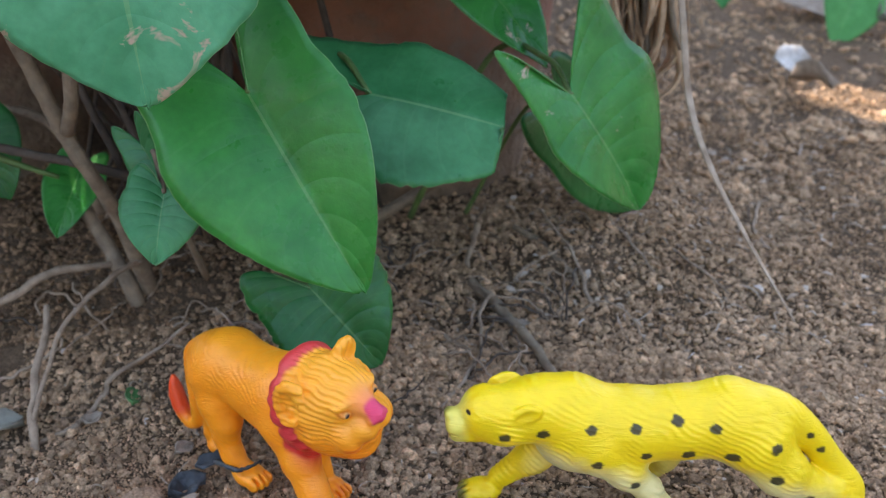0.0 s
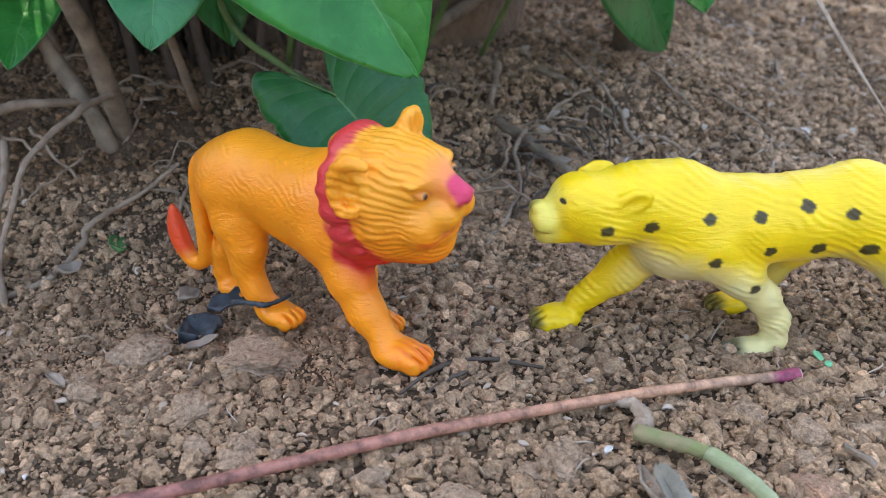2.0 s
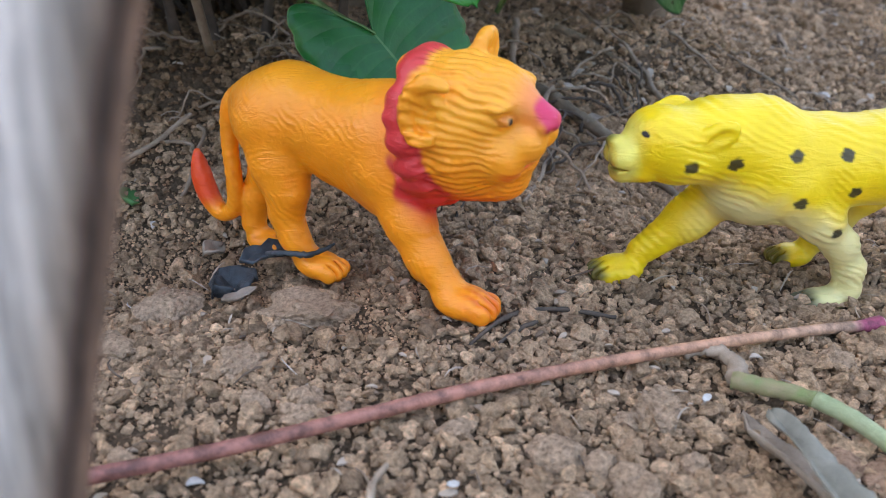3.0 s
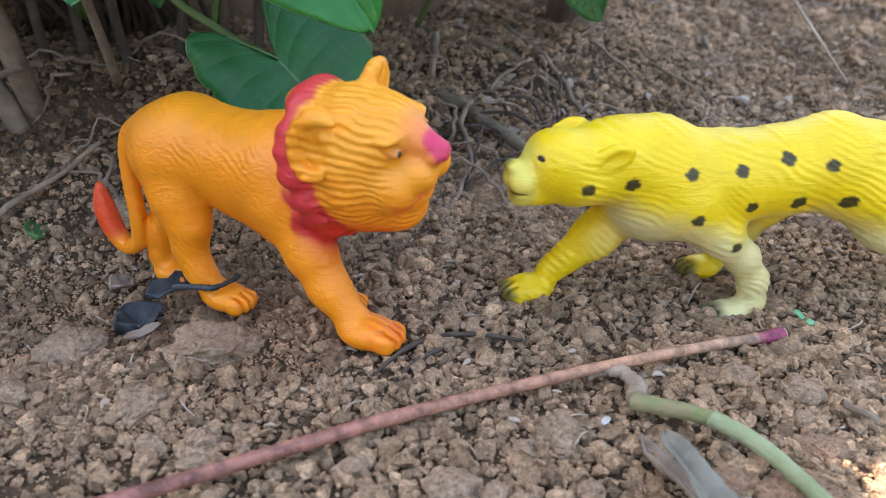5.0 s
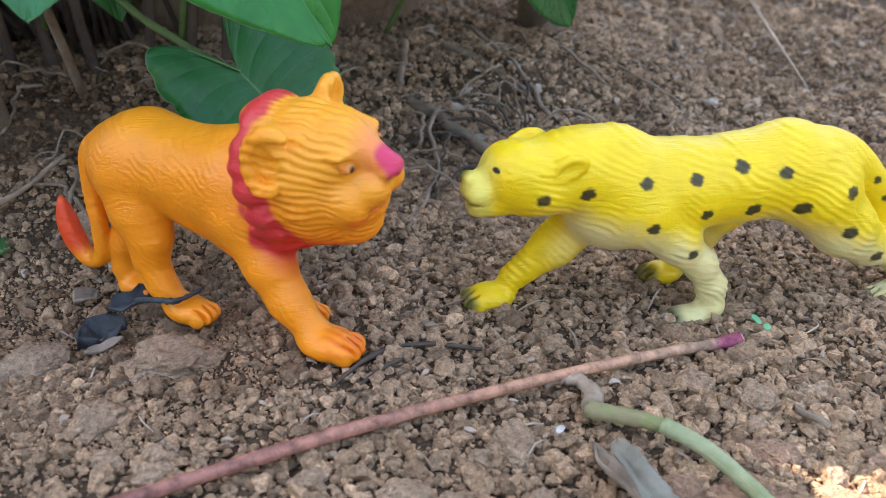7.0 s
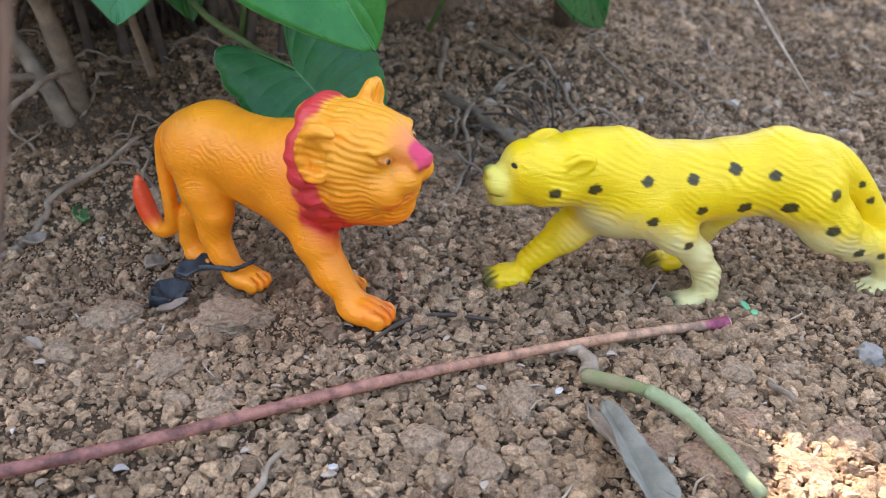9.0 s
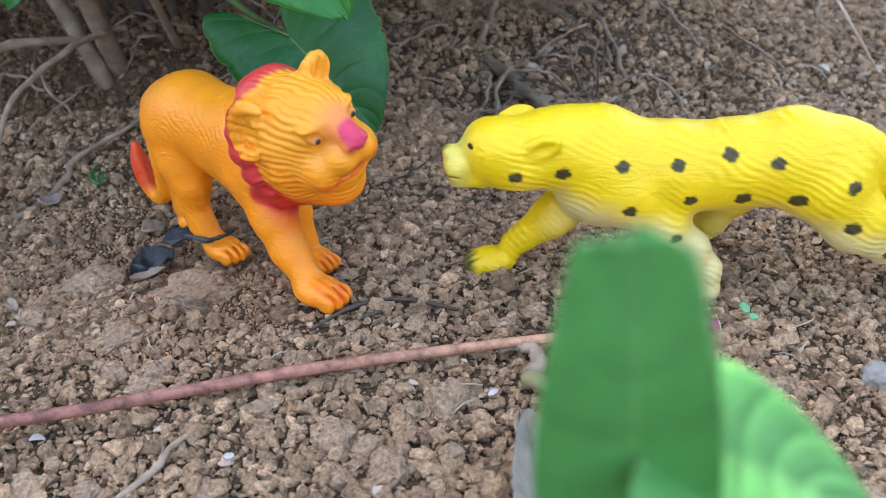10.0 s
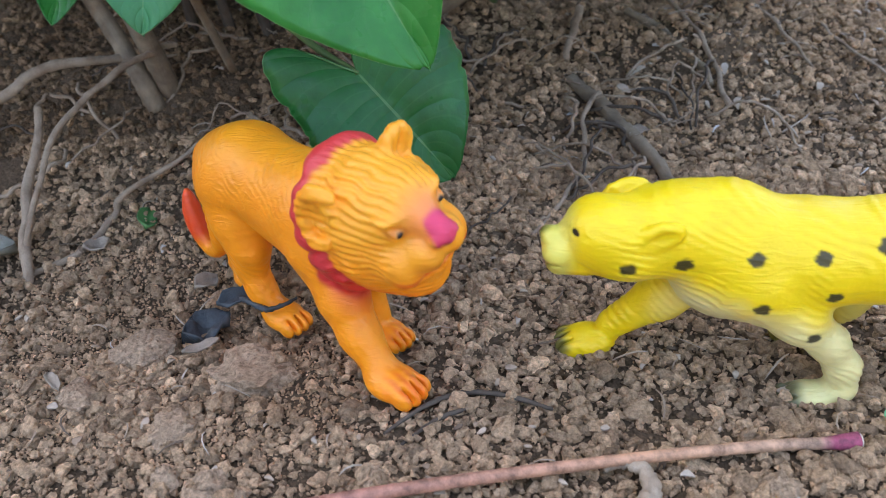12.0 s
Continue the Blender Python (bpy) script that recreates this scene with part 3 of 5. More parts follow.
    c.egg(hd(0.0085, 0.000, 0.0065), A, (0.0125, 0.0132, 0.0125), 0.004)
    # nose bridge, broad flat nose, blunt muzzle set back below it
    c.limb(hd(0.0140, 0, 0.0108), hd(0.0262, 0, 0.0072), 0.0064, 0.0040, 0.004)
    c.egg(hd(0.0280, 0, 0.0062), A, (0.0030, 0.0050, 0.0026), 0.002)
    for w in (-1, 1):
        c.egg(hd(0.0222, w * 0.0042, -0.0008), A, (0.0070, 0.0060, 0.0060), 0.0030)
        c.egg(hd(0.0170, w * 0.0098, -0.0060), A, (0.0078, 0.0058, 0.0075), 0.003)
        # heavy brow over a small deep eye
        c.egg(hd(0.0150, w * 0.0072, 0.0122), A, (0.0038, 0.0050, 0.0016), 0.002)
        c.egg(hd(0.0200, w * 0.0100, 0.0080), A, (0.0026, 0.0030, 0.0018), 0.0015, cut=True)
        c.egg(hd(0.0172, w * 0.0085, 0.0078), A, (0.0026, 0.0024, 0.0016), 0.0008)
        # nostril
        c.egg(hd(0.0308, w * 0.0028, 0.0054), A, (0.0014, 0.0014, 0.0009), 0.0006, cut=True)
    c.egg(hd(0.0192, 0, -0.0105), A, (0.0060, 0.0080, 0.0052), 0.003)
    c.egg(hd(0.0135, 0, -0.0190), A, (0.0095, 0.0100, 0.0080), 0.004)
    c.egg(hd(0.0300, 0, -0.0082), A, (0.0082, 0.0098, 0.0008), 0.001, cut=True)
    c.egg(hd(0.0325, 0, -0.0030), A, (0.0030, 0.0006, 0.0050), 0.0008, cut=True)
    # far ear pricked, near ear a folded rim lying in the hair
    out = (-0.55 * hs + 0.83 * hu) / math.hypot(0.55, 0.83)
    c.egg(hd(-0.001, -0.0122, 0.0150), (hf, np.cross(out, hf), out), (0.0034, 0.0064, 0.0078), 0.003)
    c.egg(hd(0.0030, -0.0125, 0.0165), (hf, np.cross(out, hf), out), (0.0022, 0.0034, 0.0050), 0.0015, cut=True)
    c.egg(hd(-0.0050, 0.0152, 0.0085), A, (0.0060, 0.0034, 0.0078), 0.002)
    c.egg(hd(-0.0035, 0.0190, 0.0080), A, (0.0034, 0.0026, 0.0050), 0.0012, cut=True)
    rim = smooth_line([(*hd(0.0010, 0.0150, 0.0170), 0.0014), (*hd(-0.0050, 0.0166, 0.0176), 0.0022), (*hd(-0.0100, 0.0176, 0.0110), 0.0024), (*hd(-0.0102, 0.0190, 0.0040), 0.0022), (*hd(-0.0060, 0.0202, -0.0010), 0.0019), (*hd(-0.0010, 0.0200, 0.0005), 0.0012)], 4)
    c.chain([tuple(t) for t in rim], 0.0012)
    # locks combed back from the face, each with its own sweep
    for n in range(44):
        a = 2 * math.pi * (n + rng.uniform(-0.3, 0.3)) / 44
        if 0.15 < a < 0.95:  # the near ear
            continue
        w = rng.uniform(0.93, 1.03)
        d = rng.uniform(0.05, 0.35) * (1 if math.cos(a) > 0 else -1)
        path = smooth_line([(*hd(0.0125, 0.0135 * math.cos(a), 0.0150 * math.sin(a) - 0.004), 0.0006), (*hd(0.0060, 0.0180 * w * math.cos(a - 0.3 * d), 0.0198 * w * math.sin(a - 0.3 * d) - 0.004), 0.0013), (*hd(-0.0010, 0.0190 * w * math.cos(a - 0.9 * d), 0.0210 * w * math.sin(a - 0.9 * d) - 0.004), 0.0014), (*hd(-0.0080, 0.0180 * w * math.cos(a - d), 0.0205 * w * math.sin(a - d) - 0.005), 0.0008)], 3)
        c.chain([tuple(t) for t in path], 0.0009)

    def paint(p):
        x, y, z = p.T
        col = np.tile((0.94, 0.300, 0.012), (len(p), 1))
        q = (p - H) @ np.array(A).T
        r = np.hypot(q[:, 1] / 0.0208, (q[:, 2] + 0.0075) / 0.0262)
        wob = 0.0060 * lattice_noise(q[:, 1], q[:, 2], 0.006, 12)
        low = 0.0055 * (1 - step(-0.024, 0.006, q[:, 2]))
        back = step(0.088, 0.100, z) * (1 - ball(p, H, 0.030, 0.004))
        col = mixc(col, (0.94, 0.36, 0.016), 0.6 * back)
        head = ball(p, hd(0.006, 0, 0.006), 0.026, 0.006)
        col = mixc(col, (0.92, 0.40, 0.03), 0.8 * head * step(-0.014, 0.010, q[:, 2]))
        ring = (1 - step(0.0032, 0.0056, -low + np.abs(q[:, 0] + 0.0120 + 0.28 * (q[:, 2] + 0.0075) + wob))) * step(0.66, 0.90, r) * (1 - step(1.16, 1.3, r))
        col = mixc(col, (0.60, 0.020, 0.045), 0.93 * ring)
        under = ball(p, hd(-0.002, 0.006, -0.027), 0.014, 0.007)
        col = mixc(col, (0.64, 0.025, 0.014), 0.8 * under)
        beard = ball(p, hd(0.012, 0.004, -0.027), 0.010, 0.007)
        col = mixc(col, (0.80, 0.10, 0.012), 0.6 * beard)
        face = ball(p, hd(0.024, 0, 0.011), 0.0075, 0.005)
        col = mixc(col, (0.86, 0.22, 0.09), 0.7 * face)
        # the nose: a wedge that widens towards its tip
        wedge = (1 - step(0.0, 0.0016, np.abs(q[:, 1]) - 0.0020 - 0.25 * np.clip(q[:, 0] - 0.021, 0, 1))) * step(0.0225, 0.0248, q[:, 0]) * step(0.0044, 0.0056, q[:, 2])
        col = mixc(col, (0.66, 0.028, 0.120), 0.93 * wedge)
        lip = (1 - step(0.0008, 0.0022, np.abs(q[:, 2] + 0.0082))) * step(0.018, 0.022, q[:, 0])
        col = mixc(col, (0.74, 0.10, 0.012), 0.7 * lip)
        for w in (-1, 1):
            eye = (q[:, 1] * w > 0.003) * (q[:, 0] > 0.012)
            away = np.hypot((q[:, 1] * w - 0.0085) / 1.25, q[:, 2] - 0.0080)
            col = mixc(col, (0.62, 0.14, 0.02), 0.6 * (1 - step(0.0016, 0.0024, away)) * eye)
            col = mixc(col, (0.82, 0.38, 0.09), 0.7 * (1 - step(0.0011, 0.0016, away)) * eye)
            col = mixc(col, (0.010, 0.008, 0.008), (1 - step(0.0007, 0.0012, away)) * eye)
        tuft = ball(p, at(-0.0385, 0.001, 0.051, 0)[:3], 0.0125, 0.004)
        col = mixc(col, (0.72, 0.045, 0.012), 0.9 * tuft)
        for toe, rr in ((B + 0.092 * f + 0.011 * s + 0.037 * up, 0.0075), (B + 0.066 * f - 0.011 * s + 0.031 * up, 0.005)):
            lines = 0.5 + 0.5 * np.sin((p - toe) @ s / 0.0016 * math.pi)
            col = mixc(col, (0.72, 0.06, 0.010), 0.6 * ball(p, toe, rr, 0.004) * lines)
        return col

    def relief(p):
        # hair combed back from the face; short strokes over flank and legs
        q = (p - H) @ np.array(A).T
        r = np.hypot(q[:, 1], q[:, 2] + 0.002)
        turn = np.arctan2(q[:, 2] + 0.004, q[:, 1])
        wave = lattice_noise(turn * 2.2, q[:, 0] * 120, 0.7, 61) * 4.5 + lattice_noise(turn * 7, q[:, 0] * 260, 0.8, 62) * 1.6
        locks = np.sin(46 * turn - 150 * q[:, 0] + wave)
        locks = np.sign(locks) * np.abs(locks) ** 0.7
        back = ball(p, hd(-0.001, 0, -0.003), 0.029, 0.004) * step(0.0085, 0.0125, r) * (1 - step(0.014, 0.020, q[:, 0])) * step(-0.0100, -0.0060, q[:, 0] + 0.28 * (q[:, 2] + 0.0075))
        jaw = ball(p, hd(0.018, 0, -0.012), 0.015, 0.004) * (1 - step(-0.006, -0.002, q[:, 2]))
        beard = np.sin(2900 * q[:, 2] + 1100 * q[:, 0] + 1.2 * wave)
        flank = 1 - ball(p, H, 0.033, 0.004)
        u, z = p @ f, p[:, 2]
        down = step(0.084, 0.060, z)
        sway = 0.9 * lattice_noise(u, z, 0.014, 64) * 2
        coat = np.sin(2750 * (z * (0.80 - 0.25 * down) + u * (0.45 + 0.45 * down)) + 5.5 * sway + 2.4 * lattice_noise(u, z, 0.004, 66) * 2)
        coat *= np.clip(0.45 + 2.2 * lattice_noise(u + 0.5 * z, z - 0.5 * u, 0.006, 65), 0, 1)
        return 0.00028 * locks * back + 0.00026 * beard * jaw * (1 - back) + 0.00013 * coat * flank * step(0.032, 0.045, z)

    def mane(p):
        return ball(p, H, 0.030, 0.005) * (1 - 0.7 * ball(p, hd(0.026, 0, 0.004), 0.012, 0.004))

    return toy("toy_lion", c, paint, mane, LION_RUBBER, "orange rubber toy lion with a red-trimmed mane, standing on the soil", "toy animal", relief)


# ---- leaves ----
SHAPE = [(0.0, 0.0), (0.07, -0.12), (0.17, -0.28), (0.30, -0.34), (0.40, -0.22), (0.42, -0.02), (0.475, 0.20), (0.42, 0.45), (0.27, 0.72), (0.10, 0.92), (0.0, 1.0)]


def blade(name, join, tip, facing, material, parent, left=1.0, right=1.0, lobes=1.0, fold=0.25, droop=0.1, ripple=0.01, bite=0.0, seed=1, label="", cut=1.0, spread=1.0):
    """An arrow-shaped leaf: join is where the stalk meets it, facing the side that it shows."""
    J, T, N = Vector(join), Vector(tip), Vector(facing)
    yv = T - J
    L = yv.length
    yv.normalize()
    xv = yv.cross(N).normalized()
    zv = xv.cross(yv)
    rng = np.random.RandomState(seed)
    line = smooth_line(SHAPE, 7)
    K, n = 9, len(line)
    verts, along, across, faces = [], [], [], []
    ph = rng.uniform(0, 6, 4)
    for s, width in ((-1, left), (1, right)):
        first = len(verts)
        for i, (ox, oy) in enumerate(line):
            t = i / (n - 1)
            ragged = 1 - bite * max(0.0, rng.uniform(-0.6, 1)) * (0.35 < t < 0.97)
            if oy < 0:
                ox *= 1 + (spread - 1) * max(0.0, 1 - ox / 0.42)
            ox, oy = ox * width * ragged, (oy * lobes if oy < 0 else min(oy, cut - 0.03 * rng.rand() * (bite > 0)))
            m = max(0.0, (t - 0.28) / 0.72) ** 1.1
            m = min(m, cut)
            for k in range(K + 1):
                q = k / K
                x, y = s * ox * q, m + (oy - m) * (q**0.85 if q else 0)
                z = fold * abs(x) - 0.55 * fold * abs(x) ** 2 * 2 - droop * (y * abs(y)) - 0.4 * droop * x * x
                z += ripple * q * q * (math.sin(9 * t + ph[0] + s) + 0.6 * math.sin(21 * t + ph[1] + 2 * s)) + 0.006 * math.sin(5 * x + 4 * y + ph[2])
                verts.append(J + L * (float(x) * xv + float(y) * yv + float(z) * zv))
                along.append(t)
                across.append(q)
        for i in range(n - 1):
            for k in range(K):
                a = first + i * (K + 1) + k
                f = (a, a + 1, a + K + 2, a + K + 1)
                faces.append(f if s > 0 else f[::-1])
    ob = finish(name, verts, faces, material, parent, label=label, attrs={"along": ("FLOAT", along), "across": ("FLOAT", across)})
    bm = bmesh.new()
    bm.from_mesh(ob.data)
    bmesh.ops.remove_doubles(bm, verts=bm.verts, dist=1e-5)
    bm.to_mesh(ob.data)
    bm.free()
    mod = ob.modifiers.new("thickness", "SOLIDIFY")
    mod.thickness, mod.offset = 0.0006, 0.0
    return ob


def base(name, place, label, category, group=""):
    ob = new(name)
    ob.empty_display_size = 0.01
    ob.location = place
    return tagged(ob, label, category, group)


def under(ob, parent):
    """Hang ob under parent without moving it."""
    ob.parent = parent
    ob.matrix_parent_inverse = Matrix.Translation(-parent.location)
    return ob


def lay(points, lift=0.0):
    """(x, y, radius[, extra lift]) points laid on the soil."""
    out = []
    for p in points:
        out.append((p[0], p[1], float(base_height(p[0], p[1])) + lift + (p[3] if len(p) > 3 else 0.0), p[2]))
    return out


def arrow_plant():
    plant = base("arrowhead_plant", (-0.10, 0.58, 0.06), "green arrow-leaved plant growing from the soil bank", "plant")
    P = lambda ob: under(ob, plant)
    L = "leaf"
    P(blade(L, (-0.113, 0.315, 0.305), (-0.103, 0.297, 0.228), (0.15, -0.75, 0.65), LEAF_SPOT_SHEEN, None, 1.6, 1.6, 0.8, 0.12, 0.25, 0.012, 0.05, 1, "broad leaf with dry pale patches, coloured blue-green for sky sheen"))
    P(blade(L, (-0.089, 0.400, 0.210), (-0.0345, 0.3647, 0.1246), (-0.15, -0.80, 0.60), LEAF, None, 0.84, 1.02, 1.75, 0.42, 0.10, 0.012, 0.02, 2, "large glossy green leaf with scarred patches", spread=1.6))
    P(blade(L, (-0.037, 0.450, 0.199), (0.058, 0.436, 0.186), (0.05, -0.70, 0.70), LEAF_BLUE, None, 0.86, 1.0, 1.7, -0.22, 0.14, 0.020, 0.05, 3, "green leaf with a chewed tip", cut=0.74, spread=1.8))
    P(blade(L, (0.071, 0.470, 0.196), (0.1210, 0.470, 0.130), (0.20, -0.75, 0.62), LEAF, None, 1.42, 0.85, 1.7, 0.34, 0.10, 0.020, 0.02, 4, "glossy green arrow-shaped leaf", spread=2.3))
    P(blade(L, (0.082, 0.550, 0.160), (0.161, 0.612, 0.078), (0.25, -0.85, 0.40), LEAF_DARK, None, 0.62, 0.62, 1.0, 0.2, 0.1, 0.01, 0.0, 5, "narrow green leaf behind the others"))
    P(blade(L, (-0.133, 0.400, 0.161), (-0.136, 0.379, 0.1335), (0.0, -0.85, 0.50), LEAF_BLUE, None, 1.3, 1.25, 1.1, 0.45, 0.2, 0.03, 0.02, 6, "small dull blue-green leaf"))
    P(blade(L, (-0.068, 0.419, 0.102), (-0.029, 0.412, 0.059), (0.12, -0.80, 0.58), LEAF_DARK, None, 1.4, 1.25, 1.5, 0.22, 0.1, 0.020, 0.06, 7, "dark green leaf hanging just above the soil"))
    P(blade(L, (0.010, 0.545, 0.262), (0.067, 0.515, 0.208), (0.1, -0.6, 0.8), LEAF, None, 0.75, 0.75, 1.0, 0.25, 0.15, 0.012, 0.0, 8))
    P(blade(L, (-0.060, 0.470, 0.300), (0.000, 0.440, 0.262), (0.0, -0.6, 0.8), LEAF, None, 1.2, 1.2, 1.0, 0.2, 0.15, 0.012, 0.0, 9))
    P(blade(L, (-0.230, 0.540, 0.130), (-0.238, 0.502, 0.097), (0.0, -0.50, 0.85), LEAF, None, 0.85, 0.85, 0.6, 0.3, 0.1, 0.015, 0.0, 10, "small green leaf flecked with sun"))
    P(blade(L, (-0.125, 0.455, 0.170), (-0.113, 0.440, 0.120), (0.1, -0.8, 0.5), LEAF_DARK, None, 0.8, 0.8, 1.0, 0.2, 0.1, 0.015, 0.0, 11))
    P(blade(L, (-0.30, 0.54, 0.16), (-0.275, 0.53, 0.11), (0.3, -0.8, 0.4), LEAF_DARK, None, 1.0, 1.0, 1.0, 0.2, 0.1, 0.015, 0.0, 12))
    P(blade(L, (-0.150, 0.425, 0.178), (-0.128, 0.412, 0.143), (-0.3, -0.8, 0.4), LEAF_BLUE, None, 0.6, 0.6, 1.0, 0.3, 0.1, 0.015, 0.0, 13))
    # unseen crown leaves, added overhead to shade the bank
    for k in range(64):
        rng = np.random.RandomState(200 + k)
        x, y, z = -0.46 + 0.58 * rng.rand(), 0.46 + 0.45 * rng.rand(), 0.36 + 0.14 * rng.rand()
        a = rng.uniform(-2.6, -0.5)
        t = (x + 0.15 * math.cos(a), y + 0.15 * math.sin(a), z - rng.uniform(0.0, 0.02))
        # none where the flecks of sun come through
        off = [(Vector((x, y, z)) * 0.45 + Vector(t) * 0.55 - Vector(g)) for g in ((-0.235, 0.517, 0.110), (0.086, 0.213, 0.026))]
        if min((d - d.dot(TO_SUN) * TO_SUN).length for d in off) < 0.105:
            continue
        P(blade(L, (x, y, z), t, (0.2 * math.cos(a), 0.2 * math.sin(a), 1.0), LEAF, None, 1.2, 1.2, 1.2, 0.2, 0.15, 0.01, 0.0, 60 + k))
        P(rod("stalk", [(x, y, z, 0.0014), (x + 0.5 * (-0.12 - x), y + 0.5 * (0.66 - y), z - 0.06, 0.0016), (-0.12 + 0.05 * rng.randn(), 0.66 + 0.02 * rng.randn(), 0.07, 0.0018)], ROOT_DARK))
    # a lower tier of unseen leaves, added to deepen that shade
    for k in range(64):
        rng = np.random.RandomState(500 + k)
        x, y, z = -0.54 + 0.50 * rng.rand(), 0.41 + 0.38 * rng.rand(), 0.31 + 0.05 * rng.rand()
        a = rng.uniform(-2.6, -0.5)
        t = (x + 0.12 * math.cos(a), y + 0.10 * math.sin(a), z - rng.uniform(0.0, 0.015))
        off = Vector((x, y, z)) * 0.45 + Vector(t) * 0.55 - Vector((-0.235, 0.517, 0.110))
        if (off - off.dot(TO_SUN) * TO_SUN).length < 0.085:
            continue
        P(blade(L, (x, y, z), t, (0.2 * math.cos(a), 0.2 * math.sin(a), 1.0), LEAF, None, 1.2, 1.2, 1.2, 0.2, 0.15, 0.01, 0.0, 160 + k))
        P(rod("stalk", [(x, y, z, 0.0014), (x + 0.5 * (-0.16 - x), y + 0.5 * (0.66 - y), z - 0.05, 0.0016), (-0.16 + 0.05 * rng.randn(), 0.66 + 0.02 * rng.randn(), 0.07, 0.0018)], ROOT_DARK))
    S = "stalk"
    P(rod(S, [(-0.068, 0.419, 0.102, 0.0014), (-0.090, 0.430, 0.112, 0.0016), (-0.116, 0.445, 0.132, 0.0018), (-0.128, 0.47, 0.175, 0.002)], STEM))
    P(rod(S, [(-0.089, 0.400, 0.210, 0.0018), (-0.091, 0.43, 0.227, 0.0020), (-0.082, 0.45, 0.249, 0.0022), (-0.085, 0.49, 0.30, 0.0025)], STEM))
    P(rod(S, [(-0.037, 0.450, 0.199, 0.0015), (-0.055, 0.475, 0.215, 0.0018), (-0.08, 0.53, 0.19, 0.002), (-0.10, 0.57, 0.08, 0.0025)], STEM))
    P(rod(S, [(0.071, 0.470, 0.196, 0.0015), (0.06, 0.50, 0.21, 0.0017), (0.03, 0.55, 0.20, 0.002), (-0.02, 0.585, 0.08, 0.0025)], STEM))
    P(rod(S, [(0.082, 0.550, 0.160, 0.0012), (0.06, 0.575, 0.165, 0.0014), (0.02, 0.595, 0.08, 0.0018)], STEM))
    P(rod(S, [(-0.133, 0.400, 0.161, 0.0013), (-0.140, 0.415, 0.174, 0.0016), (-0.146, 0.43, 0.172, 0.0018), (-0.148, 0.445, 0.150, 0.002), (-0.14, 0.48, 0.08, 0.0022)], BARK, None, "brown curled leaf stalk"))
    P(rod(S, [(-0.113, 0.315, 0.305, 0.002), (-0.13, 0.36, 0.34, 0.0022), (-0.15, 0.45, 0.30, 0.0026), (-0.16, 0.53, 0.10, 0.003)], STEM))
    P(rod(S, [(-0.284, 0.52, 0.146, 0.0022), (-0.262, 0.52, 0.137, 0.0021), (-0.238, 0.522, 0.128, 0.0014)], STEM))
    W = "woody_stem"
    P(rod(W, [(-0.235, 0.47, 0.245, 0.0040), (-0.222, 0.47, 0.212, 0.0042), (-0.207, 0.47, 0.170, 0.0046), (-0.198, 0.475, 0.145, 0.0042), (-0.190, 0.49, 0.110, 0.0048), (-0.185, 0.51, 0.055, 0.006)], BARK, None, "brown woody stem with leaf scars", knobs=0.08))
    P(rod(W, [(-0.194, 0.46, 0.235, 0.0034), (-0.196, 0.46, 0.195, 0.0038), (-0.204, 0.467, 0.172, 0.004)], BARK, knobs=0.06))
    P(rod(W, [(-0.30, 0.51, 0.158, 0.0026), (-0.241, 0.50, 0.149, 0.0028), (-0.215, 0.50, 0.144, 0.0028), (-0.180, 0.50, 0.135, 0.003)], ROOT_DARK, knobs=0.06))
    P(rod(W, [(-0.31, 0.58, 0.158, 0.0028), (-0.278, 0.58, 0.154, 0.003), (-0.255, 0.575, 0.138, 0.003), (-0.23, 0.56, 0.09, 0.0035)], ROOT, knobs=0.06))
    P(rod(W, [(-0.225, 0.52, 0.108, 0.0040), (-0.217, 0.52, 0.092, 0.0045), (-0.200, 0.505, 0.072, 0.005), (-0.19, 0.50, 0.05, 0.005)], BARK, knobs=0.1))
    P(rod(W, [(-0.051, 0.575, 0.078, 0.0046), (-0.02, 0.600, 0.090, 0.0044), (0.013, 0.637, 0.102, 0.0050), (0.040, 0.664, 0.112, 0.0042), (0.080, 0.700, 0.124, 0.0040), (0.12, 0.74, 0.13, 0.004)], BARK, None, "bare brown branch lying over the bank", knobs=0.05))
    for k in range(7):
        rng = np.random.RandomState(40 + k)
        x = -0.21 + 0.022 * k
        P(rod("stem", [(x, 0.57, 0.05, 0.0032), (x + rng.uniform(-0.01, 0.01), 0.56, 0.12, 0.0028), (x + rng.uniform(-0.03, 0.03), 0.57, 0.20, 0.0025), (x + rng.uniform(-0.04, 0.04), 0.58, 0.30, 0.002)], ROOT_DARK, knobs=0.08))
    return plant


